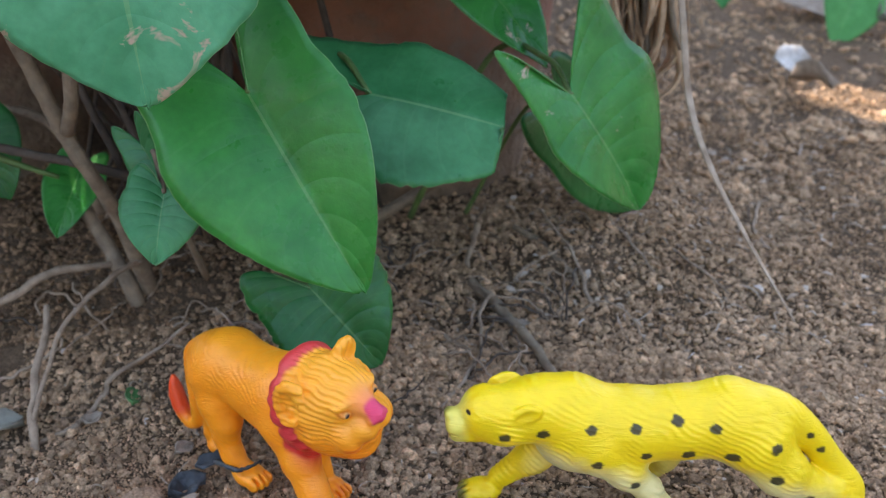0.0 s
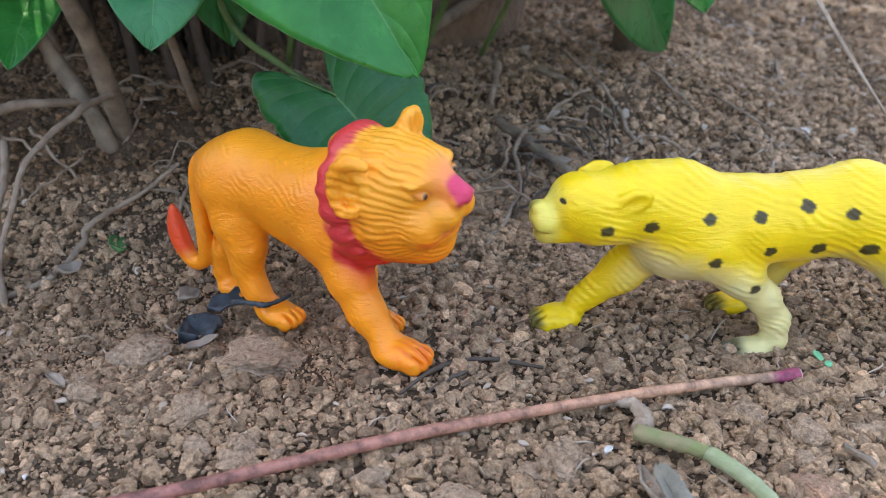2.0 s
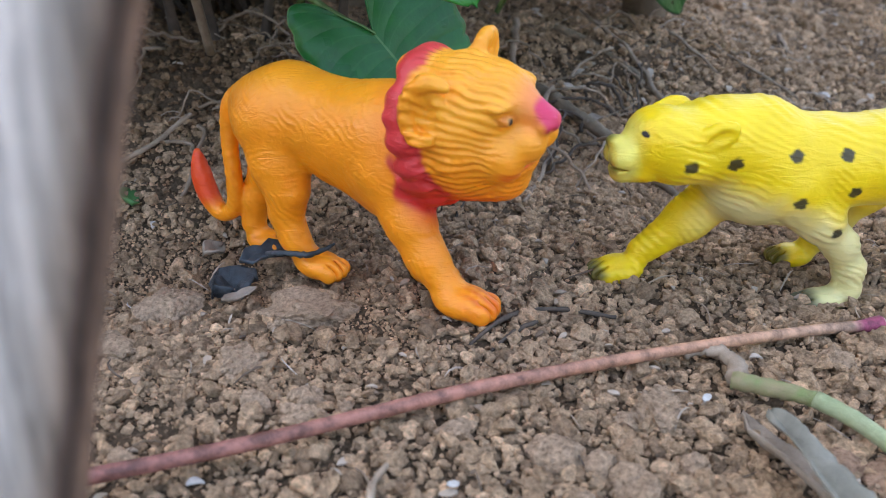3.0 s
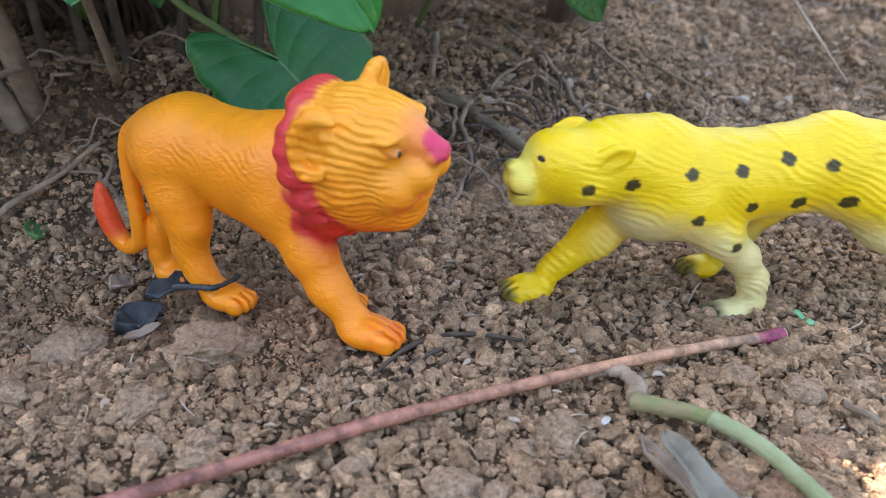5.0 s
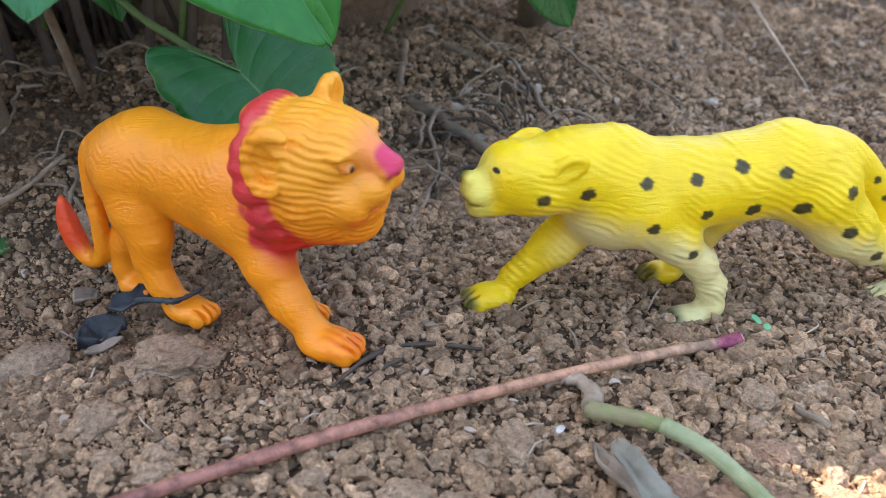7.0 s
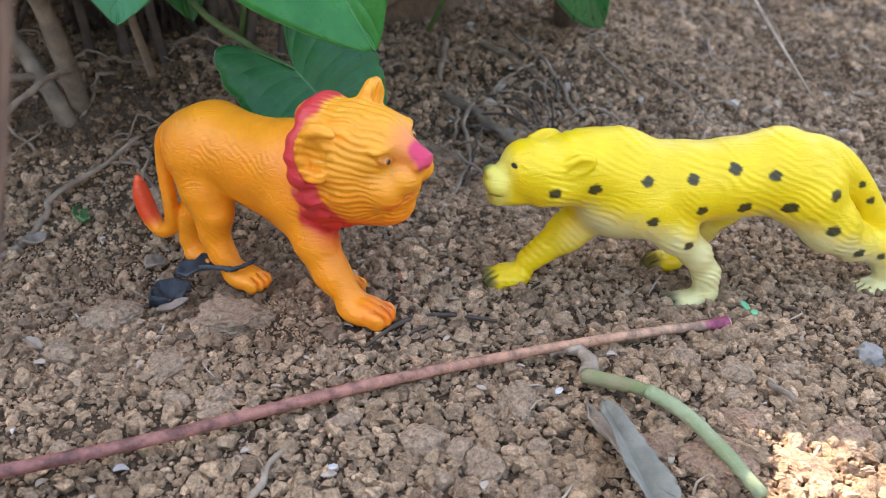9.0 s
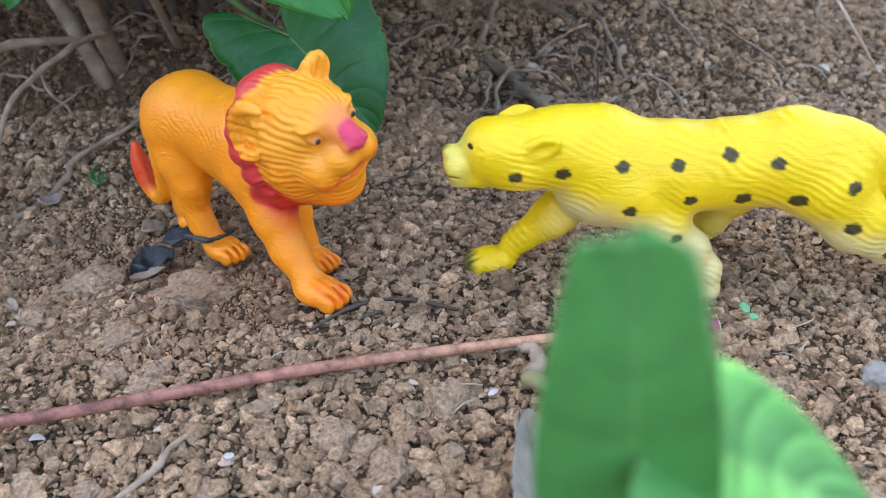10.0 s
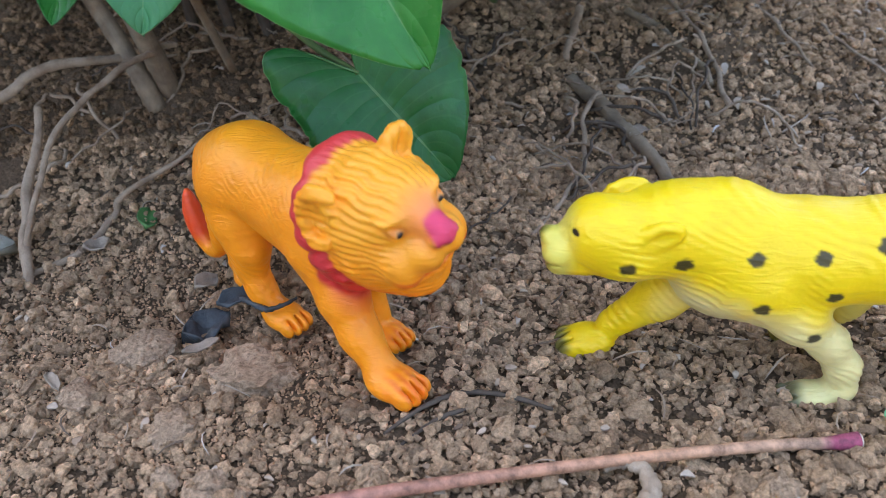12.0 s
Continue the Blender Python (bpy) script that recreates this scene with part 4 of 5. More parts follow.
def clay_pot():
    n = Nodes("terracotta", 0.85)
    c = n.ramp(n.noise(9, 4), (0.3, (0.15, 0.070, 0.042)), (0.7, (0.34, 0.14, 0.075)))
    n.color(n.mix(n.ramp(n.noise(30, 5, 0.7), (0.47, 0.0), (0.66, 0.65)), c, (0.17, 0.12, 0.085)))
    sep = n.t.nodes.new("ShaderNodeSeparateXYZ")
    n.link(n.coords.outputs["Object"], sep.inputs[0])
    mud = n.ramp(n.math("ADD", sep.outputs[2], n.math("MULTIPLY", n.noise(22, 4, 0.6), 0.10)), (0.185, 1.0), (0.225, 0.0))
    n.color(n.mix(mud, n.b.inputs["Base Color"].links[0].from_socket, n.ramp(n.noise(55, 5, 0.7), (0.3, (0.15, 0.105, 0.07)), (0.7, (0.30, 0.22, 0.15)))))
    n.bump(n.noise(120, 5, 0.7), 0.0015)
    n.bump(n.noise(30, 4, 0.6), 0.006)
    segs = 64

    def turned(name, rows, parent):
        verts = [(-0.06 + r * math.cos(2 * math.pi * k / segs), 0.775 + r * math.sin(2 * math.pi * k / segs), 0.03 + z) for r, z in rows for k in range(segs)]
        faces = [(i * segs + k, i * segs + (k + 1) % segs, (i + 1) * segs + (k + 1) % segs, (i + 1) * segs + k) for i in range(len(rows) - 1) for k in range(segs)]
        return under(finish(name, verts, faces, n.m), parent)

    pot = base("clay_pot", (-0.06, 0.775, 0.05), "weathered red-brown terracotta pot behind the plant", "pot")
    turned("body", [(0.0, 0.02), (0.128, 0.02), (0.135, 0.03), (0.150, 0.12), (0.165, 0.247), (0.155, 0.247), (0.14, 0.10), (0.0, 0.09)], pot)
    turned("rim", [(0.156, 0.2475), (0.184, 0.252), (0.187, 0.270), (0.184, 0.290), (0.170, 0.292), (0.157, 0.270), (0.156, 0.2475)], pot)
    return pot


def pink_stick():
    n = Nodes("pink_stalk", 0.6)
    g = n.attr("along", "Fac")
    c = n.ramp(g, (0.0, (0.24, 0.09, 0.08)), (0.45, (0.40, 0.18, 0.13)), (0.78, (0.55, 0.30, 0.18)), (0.955, (0.52, 0.33, 0.22)), (0.972, (0.36, 0.07, 0.13)))
    spots = n.ramp(n.noise(160, 5, 0.7), (0.36, 0.38), (0.60, 1.08))
    n.color(n.mix(1.0, c, spots, "MULTIPLY"))
    n.bump(n.noise(300, 4, 0.6, stretch=(0.15, 1, 1)), 0.0006)
    pts = [(-0.185, 0.233, 0.0315, 0.0022), (-0.118, 0.2495, 0.0305, 0.0021), (-0.047, 0.2690, 0.0320, 0.0021), (0.020, 0.2860, 0.0305, 0.0019), (0.070, 0.2975, 0.0280, 0.0019), (0.092, 0.3015, 0.0265, 0.0021), (0.0985, 0.3026, 0.0262, 0.0027), (0.1030, 0.3033, 0.0262, 0.0030)]
    v, f, uv = tube(pts, 12, 10, 0.03)
    along = np.clip((np.array(v)[:, 0] + 0.185) / 0.288, 0, 1)
    stick = base("fallen_stalk", (0.0, 0.28, 0.025), "long pinkish-brown leaf stalk lying on the soil", "plant stalk")
    under(finish("stalk", v, f, n.m, attrs={"along": ("FLOAT", along)}, uv=uv), stick)
    e = Nodes("pith", 0.8)
    e.color((0.62, 0.60, 0.48))
    e.bump(e.noise(900, 3), 0.0005)
    under(rod("cut_end", [(0.1028, 0.30327, 0.0262, 0.0027), (0.1036, 0.30340, 0.0262, 0.0026)], e.m, None, "pale cut end", steps=2), stick)
    return stick


def near_stalk():
    ob = rod("dry_stalk", [(-0.147, 0.150, 0.005, 0.0070), (-0.127, 0.150, 0.110, 0.0068), (-0.1205, 0.150, 0.140, 0.0067), (-0.1128, 0.150, 0.173, 0.0066), (-0.097, 0.150, 0.245, 0.0064), (-0.085, 0.15, 0.30, 0.006)], STALK, knobs=0.03, segs=16, steps=10)
    n = Nodes("weathered_stalk", 0.8)
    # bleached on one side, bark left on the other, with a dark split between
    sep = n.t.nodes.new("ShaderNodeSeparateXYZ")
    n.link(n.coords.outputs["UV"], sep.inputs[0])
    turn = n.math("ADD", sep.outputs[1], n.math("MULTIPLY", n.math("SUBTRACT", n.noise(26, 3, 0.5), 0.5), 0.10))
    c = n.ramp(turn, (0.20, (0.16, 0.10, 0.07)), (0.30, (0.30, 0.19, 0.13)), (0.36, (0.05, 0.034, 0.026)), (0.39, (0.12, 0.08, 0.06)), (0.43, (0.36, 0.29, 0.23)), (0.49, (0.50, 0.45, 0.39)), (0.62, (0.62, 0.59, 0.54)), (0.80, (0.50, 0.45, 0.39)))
    grain = n.ramp(n.noise(420, 4, 0.7, stretch=(1, 1, 0.03)), (0.34, 0.42), (0.60, 1.08))
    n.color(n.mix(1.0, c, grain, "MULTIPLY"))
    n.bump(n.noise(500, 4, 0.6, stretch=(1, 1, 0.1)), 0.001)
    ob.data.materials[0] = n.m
    return tagged(ob, "upright weathered grey-brown dry plant stalk", "plant stalk")


def near_sprig():
    plant = base("leafy_seedling", (0.045, 0.150, 0.02), "low green seedling with broad soft leaves", "plant")
    P = lambda ob: under(ob, plant)
    P(blade("leaf", (0.0300, 0.1054, 0.1372), (0.0256, 0.1006, 0.1890), (-0.1, -0.75, 0.55), LEAF_FRESH, None, 0.40, 0.34, 0.4, 0.25, 0.1, 0.02, 0.0, 21, cut=0.75))
    P(blade("leaf", (0.0321, 0.1071, 0.1520), (0.0591, 0.1080, 0.1389), (0.1, -0.5, 0.85), LEAF_PALE, None, 0.7, 0.8, 0.3, 0.2, 0.1, 0.01, 0.0, 22))
    P(blade("leaf", (0.0400, 0.1254, 0.1093), (0.0308, 0.1258, 0.1246), (-0.2, -0.6, 0.7), LEAF, None, 1.0, 1.0, 0.5, 0.2, 0.1, 0.01, 0.0, 23))
    P(rod("stem", [(0.045, 0.150, 0.018, 0.0016), (0.0400, 0.1289, 0.0885, 0.0015), (0.0348, 0.1132, 0.1276, 0.0013), (0.0317, 0.1058, 0.1441, 0.0010)], STEM))
    return plant


def hanging_straw():
    ob = rod("straw", [(0.131, 0.545, 0.285, 0.0015), (0.133, 0.500, 0.243, 0.0019), (0.138, 0.480, 0.194, 0.0021), (0.148, 0.460, 0.161, 0.0017), (0.167, 0.440, 0.126, 0.0012), (0.180, 0.427, 0.105, 0.0009), (0.191, 0.415, 0.087, 0.0007)], STRAW, knobs=0.08, segs=8, flat=0.35, steps=10)
    return tagged(ob, "long dry brown grass blade hanging over the soil", "straw")


def dry_base():
    clump = base("dry_plant_base", (0.145, 0.64, 0.05), "withered brown plant base of dry fibres", "dry plant")
    rng = np.random.RandomState(8)
    for k in range(60):
        x, y = 0.113 + 0.056 * rng.rand(), 0.600 + 0.03 * rng.rand()
        z0 = 0.160 + 0.05 * rng.rand()
        r = rng.choice([0.0007, 0.0010, 0.0018, 0.0045], p=[0.15, 0.2, 0.3, 0.35])
        pts = [(x + rng.uniform(-0.01, 0.01), y + 0.02, 0.34, r), (x, y + 0.01, z0 + 0.06, r * 1.3), (x + rng.uniform(-0.008, 0.008), y, z0 + 0.02, r * 1.2), (x + rng.uniform(-0.014, 0.014), y - 0.004, z0, r * 0.5)]
        under(rod("fibre", pts, DRY_FIBRE if rng.rand() < 0.75 else BARK, knobs=0.1, segs=6, steps=5, flat=0.4), clump)
    under(rod("stump", [(0.142, 0.665, 0.02, 0.016), (0.142, 0.662, 0.12, 0.016), (0.140, 0.66, 0.20, 0.018), (0.138, 0.66, 0.34, 0.02)], BARK, knobs=0.12, segs=14), clump)
    return clump


def roots():
    made = []
    wobble = np.random.RandomState(31)

    def root(points, m=ROOT, label="thin pale brown root on the soil", **kw):
        if len(points) > 2:
            fine = smooth_line(points, 3)
            fine[1:-1, :3] += wobble.uniform(-1, 1, (len(fine) - 2, 3)) * np.array((0.0016, 0.0016, 0.0006))
            points = [tuple(p) for p in fine]
        made.append(tagged(rod("root", points, m, knobs=0.1, segs=8, steps=7, **kw), label, "root", "roots in the soil bank"))

    root([(-0.180, 0.515, 0.080, 0.0016), (-0.190, 0.490, 0.083, 0.0018), (-0.203, 0.460, 0.076, 0.0016), (-0.213, 0.430, 0.062, 0.0014), (-0.218, 0.405, 0.035, 0.0012), (-0.219, 0.398, 0.018, 0.0010)], label="long curved pale root arching to the soil")
    root([(-0.227, 0.455, 0.072, 0.0018), (-0.224, 0.430, 0.050, 0.0024), (-0.220, 0.405, 0.032, 0.0028), (-0.213, 0.385, 0.018, 0.0020)], label="stout grey-brown root standing from the soil")
    root([(-0.30, 0.460, 0.050, 0.0024), (-0.261, 0.470, 0.066, 0.0026), (-0.232, 0.485, 0.080, 0.0026), (-0.20, 0.51, 0.075, 0.002)])
    root(lay([(-0.150, 0.470, 0.0010, 0.012), (-0.168, 0.452, 0.0012, 0.008), (-0.185, 0.440, 0.0014, 0.006), (-0.190, 0.428, 0.0016, 0.003), (-0.196, 0.412, 0.0016, 0.001), (-0.215, 0.392, 0.0014, 0.001)]))
    root(lay([(0.022, 0.528, 0.0032, 0.003), (0.040, 0.505, 0.0038, 0.003), (0.056, 0.482, 0.0034, 0.003), (0.070, 0.455, 0.0026, 0.002), (0.080, 0.430, 0.0018, 0.001)]), BARK, "thick brown root half sunk in the soil")
    root(lay([(0.036, 0.512, 0.0014, 0.008), (0.028, 0.495, 0.0013, 0.007), (0.027, 0.470, 0.0012, 0.004), (0.016, 0.447, 0.0011, 0.002), (0.002, 0.425, 0.0008, 0.001)]))
    root(lay([(0.028, 0.575, 0.0024, 0.012), (0.024, 0.558, 0.0022, 0.008), (0.020, 0.540, 0.0016, 0.004)]))
    root(lay([(0.055, 0.585, 0.0020, 0.006), (0.072, 0.568, 0.0028, 0.003), (0.088, 0.548, 0.0024, 0.002), (0.094, 0.53, 0.002, 0.001)]), BARK, "brown root sunk in the bank")
    root(lay([(0.075, 0.60, 0.0012, 0.012), (0.088, 0.57, 0.0014, 0.008), (0.096, 0.545, 0.0014, 0.004), (0.102, 0.515, 0.0016, 0.002)]))
    root(lay([(-0.03, 0.492, 0.0008, 0.002), (-0.005, 0.486, 0.0010, 0.003), (0.018, 0.47, 0.0008, 0.002)]))
    root(lay([(0.255, 0.600, 0.0016, 0.004), (0.262, 0.640, 0.0018, 0.004), (0.266, 0.680, 0.0018, 0.004), (0.292, 0.74, 0.0016, 0.004)]))
    root(lay([(0.165, 0.60, 0.0007, 0.003), (0.176, 0.585, 0.0009, 0.002), (0.196, 0.565, 0.0008, 0.002), (0.205, 0.55, 0.0006, 0.001)]))
    root(lay([(0.128, 0.60, 0.0008, 0.004), (0.141, 0.575, 0.0010, 0.003), (0.152, 0.555, 0.0007, 0.001)]))
    root(lay([(0.20, 0.47, 0.0008, 0.002), (0.206, 0.445, 0.0009, 0.001), (0.212, 0.425, 0.0007, 0.001)]))
    rng = np.random.RandomState(77)
    for k in range(90):  # hair roots along the foot of the plant
        x, y = rng.uniform(-0.26, 0.10), rng.uniform(0.45, 0.60)
        a = rng.uniform(0, 6.3)
        pts, r = [], rng.uniform(0.0004, 0.0010)
        lift = rng.uniform(0.003, 0.016)
        for j in range(5):
            pts.append((x, y, r, lift * math.sin(j * 0.78)))
            a += rng.uniform(-0.8, 0.8)
            x, y = x + 0.012 * math.cos(a), y + 0.008 * math.sin(a) - 0.004
        root(lay(pts), ROOT if k % 5 else ROOT_DARK, "fine hair root tangled at the plant's foot")
    return made


def scrap(name, x, y, size, material, label, category, turn=0.0, long=1.6, curl=0.3, lift=0.001, seed=0, tilt=0.0, crumple=0.12):
    """A thin, bent flake lying on the soil."""
    rng = np.random.RandomState(seed)
    n, verts = 7, []
    z0 = float(base_height(x, y)) + lift
    M = Matrix.Translation((x, y, z0)) @ Matrix.Rotation(turn, 4, "Z") @ Matrix.Rotation(tilt, 4, "X")
    ph = rng.uniform(0, 6, 3)
    for j in range(n):
        v = 2 * j / (n - 1) - 1
        w = (1 - abs(v) ** 2.5) ** 0.6 * (0.75 + 0.25 * rng.rand()) + 0.05
        for i in range(5):
            u = 2 * i / 4 - 1
            verts.append(M @ Vector((size * long * v, size * w * u, size * (curl * u * u + 0.35 * curl * math.sin(3 * v + ph[0]) + crumple * rng.uniform(-1, 1)))))
    faces = [(j * 5 + i, j * 5 + i + 1, j * 5 + i + 6, j * 5 + i + 5) for j in range(n - 1) for i in range(4)]
    uv = [(i * 0.01, j * 0.2) for j in range(n) for i in range(5)]
    ob = finish(name, verts, faces, material, uv=uv)
    mod = ob.modifiers.new("thickness", "SOLIDIFY")
    mod.thickness = min(0.0008, 0.14 * size)
    return tagged(ob, label, category)


def clod(x, y, r, seed, label="rounded lump of dry grey-brown soil", flat=0.7, m=None, sink=0.35):
    v, f = icosphere(4 if r > 0.008 else 3)
    rng = np.random.RandomState(seed)
    out = v.copy()
    for _k in range(9):
        d = rng.normal(size=3)
        d /= np.linalg.norm(d)
        over = np.maximum(out @ d - rng.uniform(0.6, 0.95), 0)
        out -= over[:, None] * d * 0.8
    amp = 0.16 * lattice_noise(out[:, 0] + out[:, 2] * 0.7, out[:, 1] - out[:, 2] * 0.6, 0.35, seed) + 0.09 * lattice_noise(out[:, 0] - out[:, 2], out[:, 1] + out[:, 2], 0.13, seed + 1)
    out *= (1 + amp * 2.6)[:, None]
    out = out * np.array((r, r * rng.uniform(0.75, 1.0), r * flat)) @ np.array(Matrix.Rotation(rng.uniform(0, 6.3), 3, "Z"))
    out += np.array((x, y, float(base_height(x, y)) + r * flat * (1 - 2 * sink) * 0.6))
    return tagged(finish("soil_clod", out, f, m or CLAY_SOIL, smooth=False), label, "soil clod", "clods on the soil")


def tree_overhead():
    """Unseen crown added to keep the sun off the bed, with gaps for flecks."""
    S = np.array(TO_SUN)
    e1 = np.cross(S, (0, 0, 1.0))
    e1 /= np.linalg.norm(e1)
    e2 = np.cross(S, e1)
    rng = np.random.RandomState(5)
    gaps = [((0.545, 1.075, 0.055), 0.060), ((0.092, 0.211, 0.026), 0.019), ((-0.237, 0.523, 0.115), 0.004), ((0.062, 0.118, 0.12), 0.016)]
    def strewn(n, middle, radius, sizes, depth):
        a, r = rng.uniform(0, 2 * math.pi, n), radius * np.sqrt(rng.uniform(0, 1, n))
        far = rng.uniform(*depth, n)
        c = np.array(middle) + far[:, None] * S + (r * np.cos(a))[:, None] * e1 + (r * np.sin(a))[:, None] * e2
        size = rng.uniform(*sizes, n)
        keep = np.ones(n, bool)
        for g, gr in gaps:
            d = c - np.array(g)
            off = np.linalg.norm(d - (d @ S)[:, None] * S, axis=1)
            keep &= off > gr + size * 0.9
        return c[keep], size[keep]

    sets = [strewn(6500, (0.2, 0.9, 0.05), 1.5, (0.07, 0.10), (2.0, 2.7))]
    for g, gr in gaps:
        sets.append(strewn(900, g, gr + 0.13, (0.012, 0.022), (1.9, 2.1)))
    c, size = np.concatenate([q[0] for q in sets]), np.concatenate([q[1] for q in sets])
    n = len(c)
    rot = turns(rng, n)
    nrm = 0.35 * rot[:, :, 2] + S
    nrm /= np.linalg.norm(nrm, axis=1)[:, None]
    u = np.cross(nrm, rot[:, :, 0])
    u /= np.linalg.norm(u, axis=1)[:, None]
    v = np.cross(nrm, u)
    form = np.array([(-1, 0), (-0.45, 0.42), (0.3, 0.45), (1, 0), (0.3, -0.45), (-0.45, -0.42)])
    pts = c[:, None] + size[:, None, None] * (form[None, :, :1] * u[:, None] + form[None, :, 1:] * v[:, None])
    faces = np.arange(n * 6).reshape(n, 6)
    m = Nodes("tree_leaves", 0.5)
    m.color(m.ramp(m.island(), (0.0, (0.03, 0.10, 0.02)), (1.0, (0.08, 0.20, 0.05))))
    top = np.array((0.1, 0.55, 0.05)) + 2.3 * S
    tree = base("shade_tree", (top[0], top[1] + 0.6, 0.0), "unseen leafy tree added so that its crown shades the garden bed", "tree")
    under(finish("crown", pts.reshape(-1, 3), faces, m.m, smooth=False), tree)
    under(rod("trunk", [(top[0], top[1] + 0.6, -0.05, 0.11), (top[0] + 0.02, top[1] + 0.6, 0.7, 0.09), (top[0], top[1] + 0.4, 1.4, 0.07), (top[0], top[1], 2.3, 0.03)], BARK, knobs=0.06, segs=14), tree)
    return tree


def litter(name, n, seed, box, label, big=1.0):
    """Thin pale chips and fibres strewn over the soil, in one mesh."""
    rng = np.random.RandomState(seed)
    m = Nodes("litter_chips", 0.8)
    m.color(m.ramp(m.island(), (0.0, (0.09, 0.06, 0.04)), (0.35, (0.34, 0.24, 0.16)), (0.6, (0.45, 0.36, 0.27)), (0.94, (0.46, 0.38, 0.30)), (1.0, (0.58, 0.54, 0.49))))
    m.bump(m.noise(900, 3), 0.0005)
    verts, faces = [], []
    for k in range(n):
        x, y = rng.uniform(box[0], box[1]), box[2] + (box[3] - box[2]) * rng.rand() ** 1.2
        z = float(height(x, y)) + rng.uniform(0.0012, 0.0030)
        fibre = rng.rand() < 0.32
        half = big * (rng.uniform(0.003, 0.008) if fibre else rng.uniform(0.0008, 0.0026))
        wide = big * rng.uniform(0.00018, 0.0004) if fibre else half * rng.uniform(0.3, 0.7)
        a, bend, tilt = rng.uniform(0, 6.3), rng.uniform(-0.5, 0.5), rng.uniform(-0.35, 0.35)
        o = len(verts)
        for j in range(5):
            t = j / 2 - 1
            w = wide * (1 - 0.75 * t * t)
            u, b = half * t, bend * half * t * t
            for q in (-1, 1):
                lx, ly = u, b + q * w
                zz = z + tilt * u + 0.3 * half * (1 - t * t)
                verts.append((x + lx * math.cos(a) - ly * math.sin(a), y + lx * math.sin(a) + ly * math.cos(a), zz))
            for q in (1, -1):
                lx, ly = u, b + q * w
                verts.append((x + lx * math.cos(a) - ly * math.sin(a), y + lx * math.sin(a) + ly * math.cos(a), zz - min(wide, 0.0005)))
        for j in range(4):
            for q in range(4):
                faces.append((o + 4 * j + q, o + 4 * j + (q + 1) % 4, o + 4 * j + 4 + (q + 1) % 4, o + 4 * j + 4 + q))
        faces += [(o + 3, o + 2, o + 1, o), (o + 16, o + 17, o + 18, o + 19)]
    return tagged(finish(name, verts, faces, m.m, smooth=False), label, "plant litter", kind="stuff")


def walls():
    """Plain walls added out of view to close the place and block low sky."""
    n = Nodes("lime_plaster", 0.9)
    n.color(n.ramp(n.noise(3, 5), (0.3, (0.20, 0.18, 0.15)), (0.7, (0.30, 0.27, 0.23))))
    n.bump(n.noise(60, 5), 0.004)
    for name, x, y, sx, sy in (("added_wall_north", 0, 4.2, 4.2, 0.1), ("added_wall_south", 0, -5.5, 4.2, 0.1), ("added_wall_east", 3.6, 0.8, 0.1, 3.3), ("added_wall_west", -3.6, 0.8, 0.1, 3.3)):
        bm = bmesh.new()
        bmesh.ops.create_cube(bm, size=2.0, matrix=Matrix.Translation((x, y, 0.55)) @ Matrix.Diagonal((sx, sy, 0.75, 1)))
        bmesh.ops.bevel(bm, geom=bm.edges[:], offset=0.01, segments=2, affect="EDGES")
        me = bpy.data.meshes.new(name)
        bm.to_mesh(me)
        bm.free()
        me.materials.append(n.m)
        tagged(new(name, me), "plain unseen wall added to hold back low sky light", "wall", kind="structure")


# ---- the place ----
soil_ground()
NEAR, FAR = (-0.25, 0.27, 0.185, 0.48), (-0.09, 0.55, 0.45, 1.15)
crumbs("soil_grit", 38000, (0.0005, 0.0012), 1, 11, NEAR, "fine crumbs of dry soil", 0.05, 0.4, 1.5, 0.85, 1.15)
crumbs("soil_crumbs", 26000, (0.0012, 0.0028), 1, 12, NEAR, "crumbs of dry grey-brown soil", 0.05, 0.34, 1.5, 0.75, 1.15)
crumbs("soil_lumps", 8500, (0.0021, 0.0050), 2, 13, NEAR, "small lumps of dry soil", 0.06, 0.42, 2.4, 0.62, 1.5)
# humus crumbs whose dark colour also carries the plant's shade
crumbs("soil_crumbs_shaded_humus", 17000, (0.0008, 0.0036), 1, 24, (-0.42, -0.07, 0.47, 0.85), "crumbly humus under the plant, darkened to carry its shade", 0.12, 0.4, 2.1, 0.9, 1.3, SHADED_HUMUS)
crumbs("soil_crumbs_behind", 24000, (0.0010, 0.0044), 1, 14, FAR, "crumbs of dry soil on the bank", 0.12, 0.4, 2.1, 0.75, 1.35)
crumbs("soil_crumbs_bank", 16000, (0.0010, 0.0044), 1, 19, (-0.14, 0.32, 0.43, 0.76), "dense crumbs of dry soil on the bank", 0.12, 0.4, 2.1, 0.75, 1.4)
crumbs("soil_crumbs_far", 9000, (0.003, 0.010), 1, 15, (0.15, 1.3, 0.75, 2.1), "crumbs of dry soil further off", 0.25, 0.3)
crumbs("soil_dust", 16000, (0.0004, 0.0011), 1, 25, (-0.21, -0.055, 0.285, 0.41), "pale dusty fine soil", 0.0, 0.4, 1.5, 0.8, 1.0, DUST)
crumbs("soil_dust_behind", 42000, (0.0005, 0.0014), 1, 26, (0.03, 0.50, 0.41, 0.95), "pale dusty fine soil behind the toys", 0.0, 0.4, 1.5, 0.8, 1.3, DUST)
litter("soil_litter", 900, 16, (-0.25, 0.30, 0.19, 0.75), "pale chips and fibres scattered on the soil")
litter("soil_litter_behind", 900, 17, (0.02, 0.55, 0.50, 1.15), "dry fibres and chips strewn over the soil", 1.8)
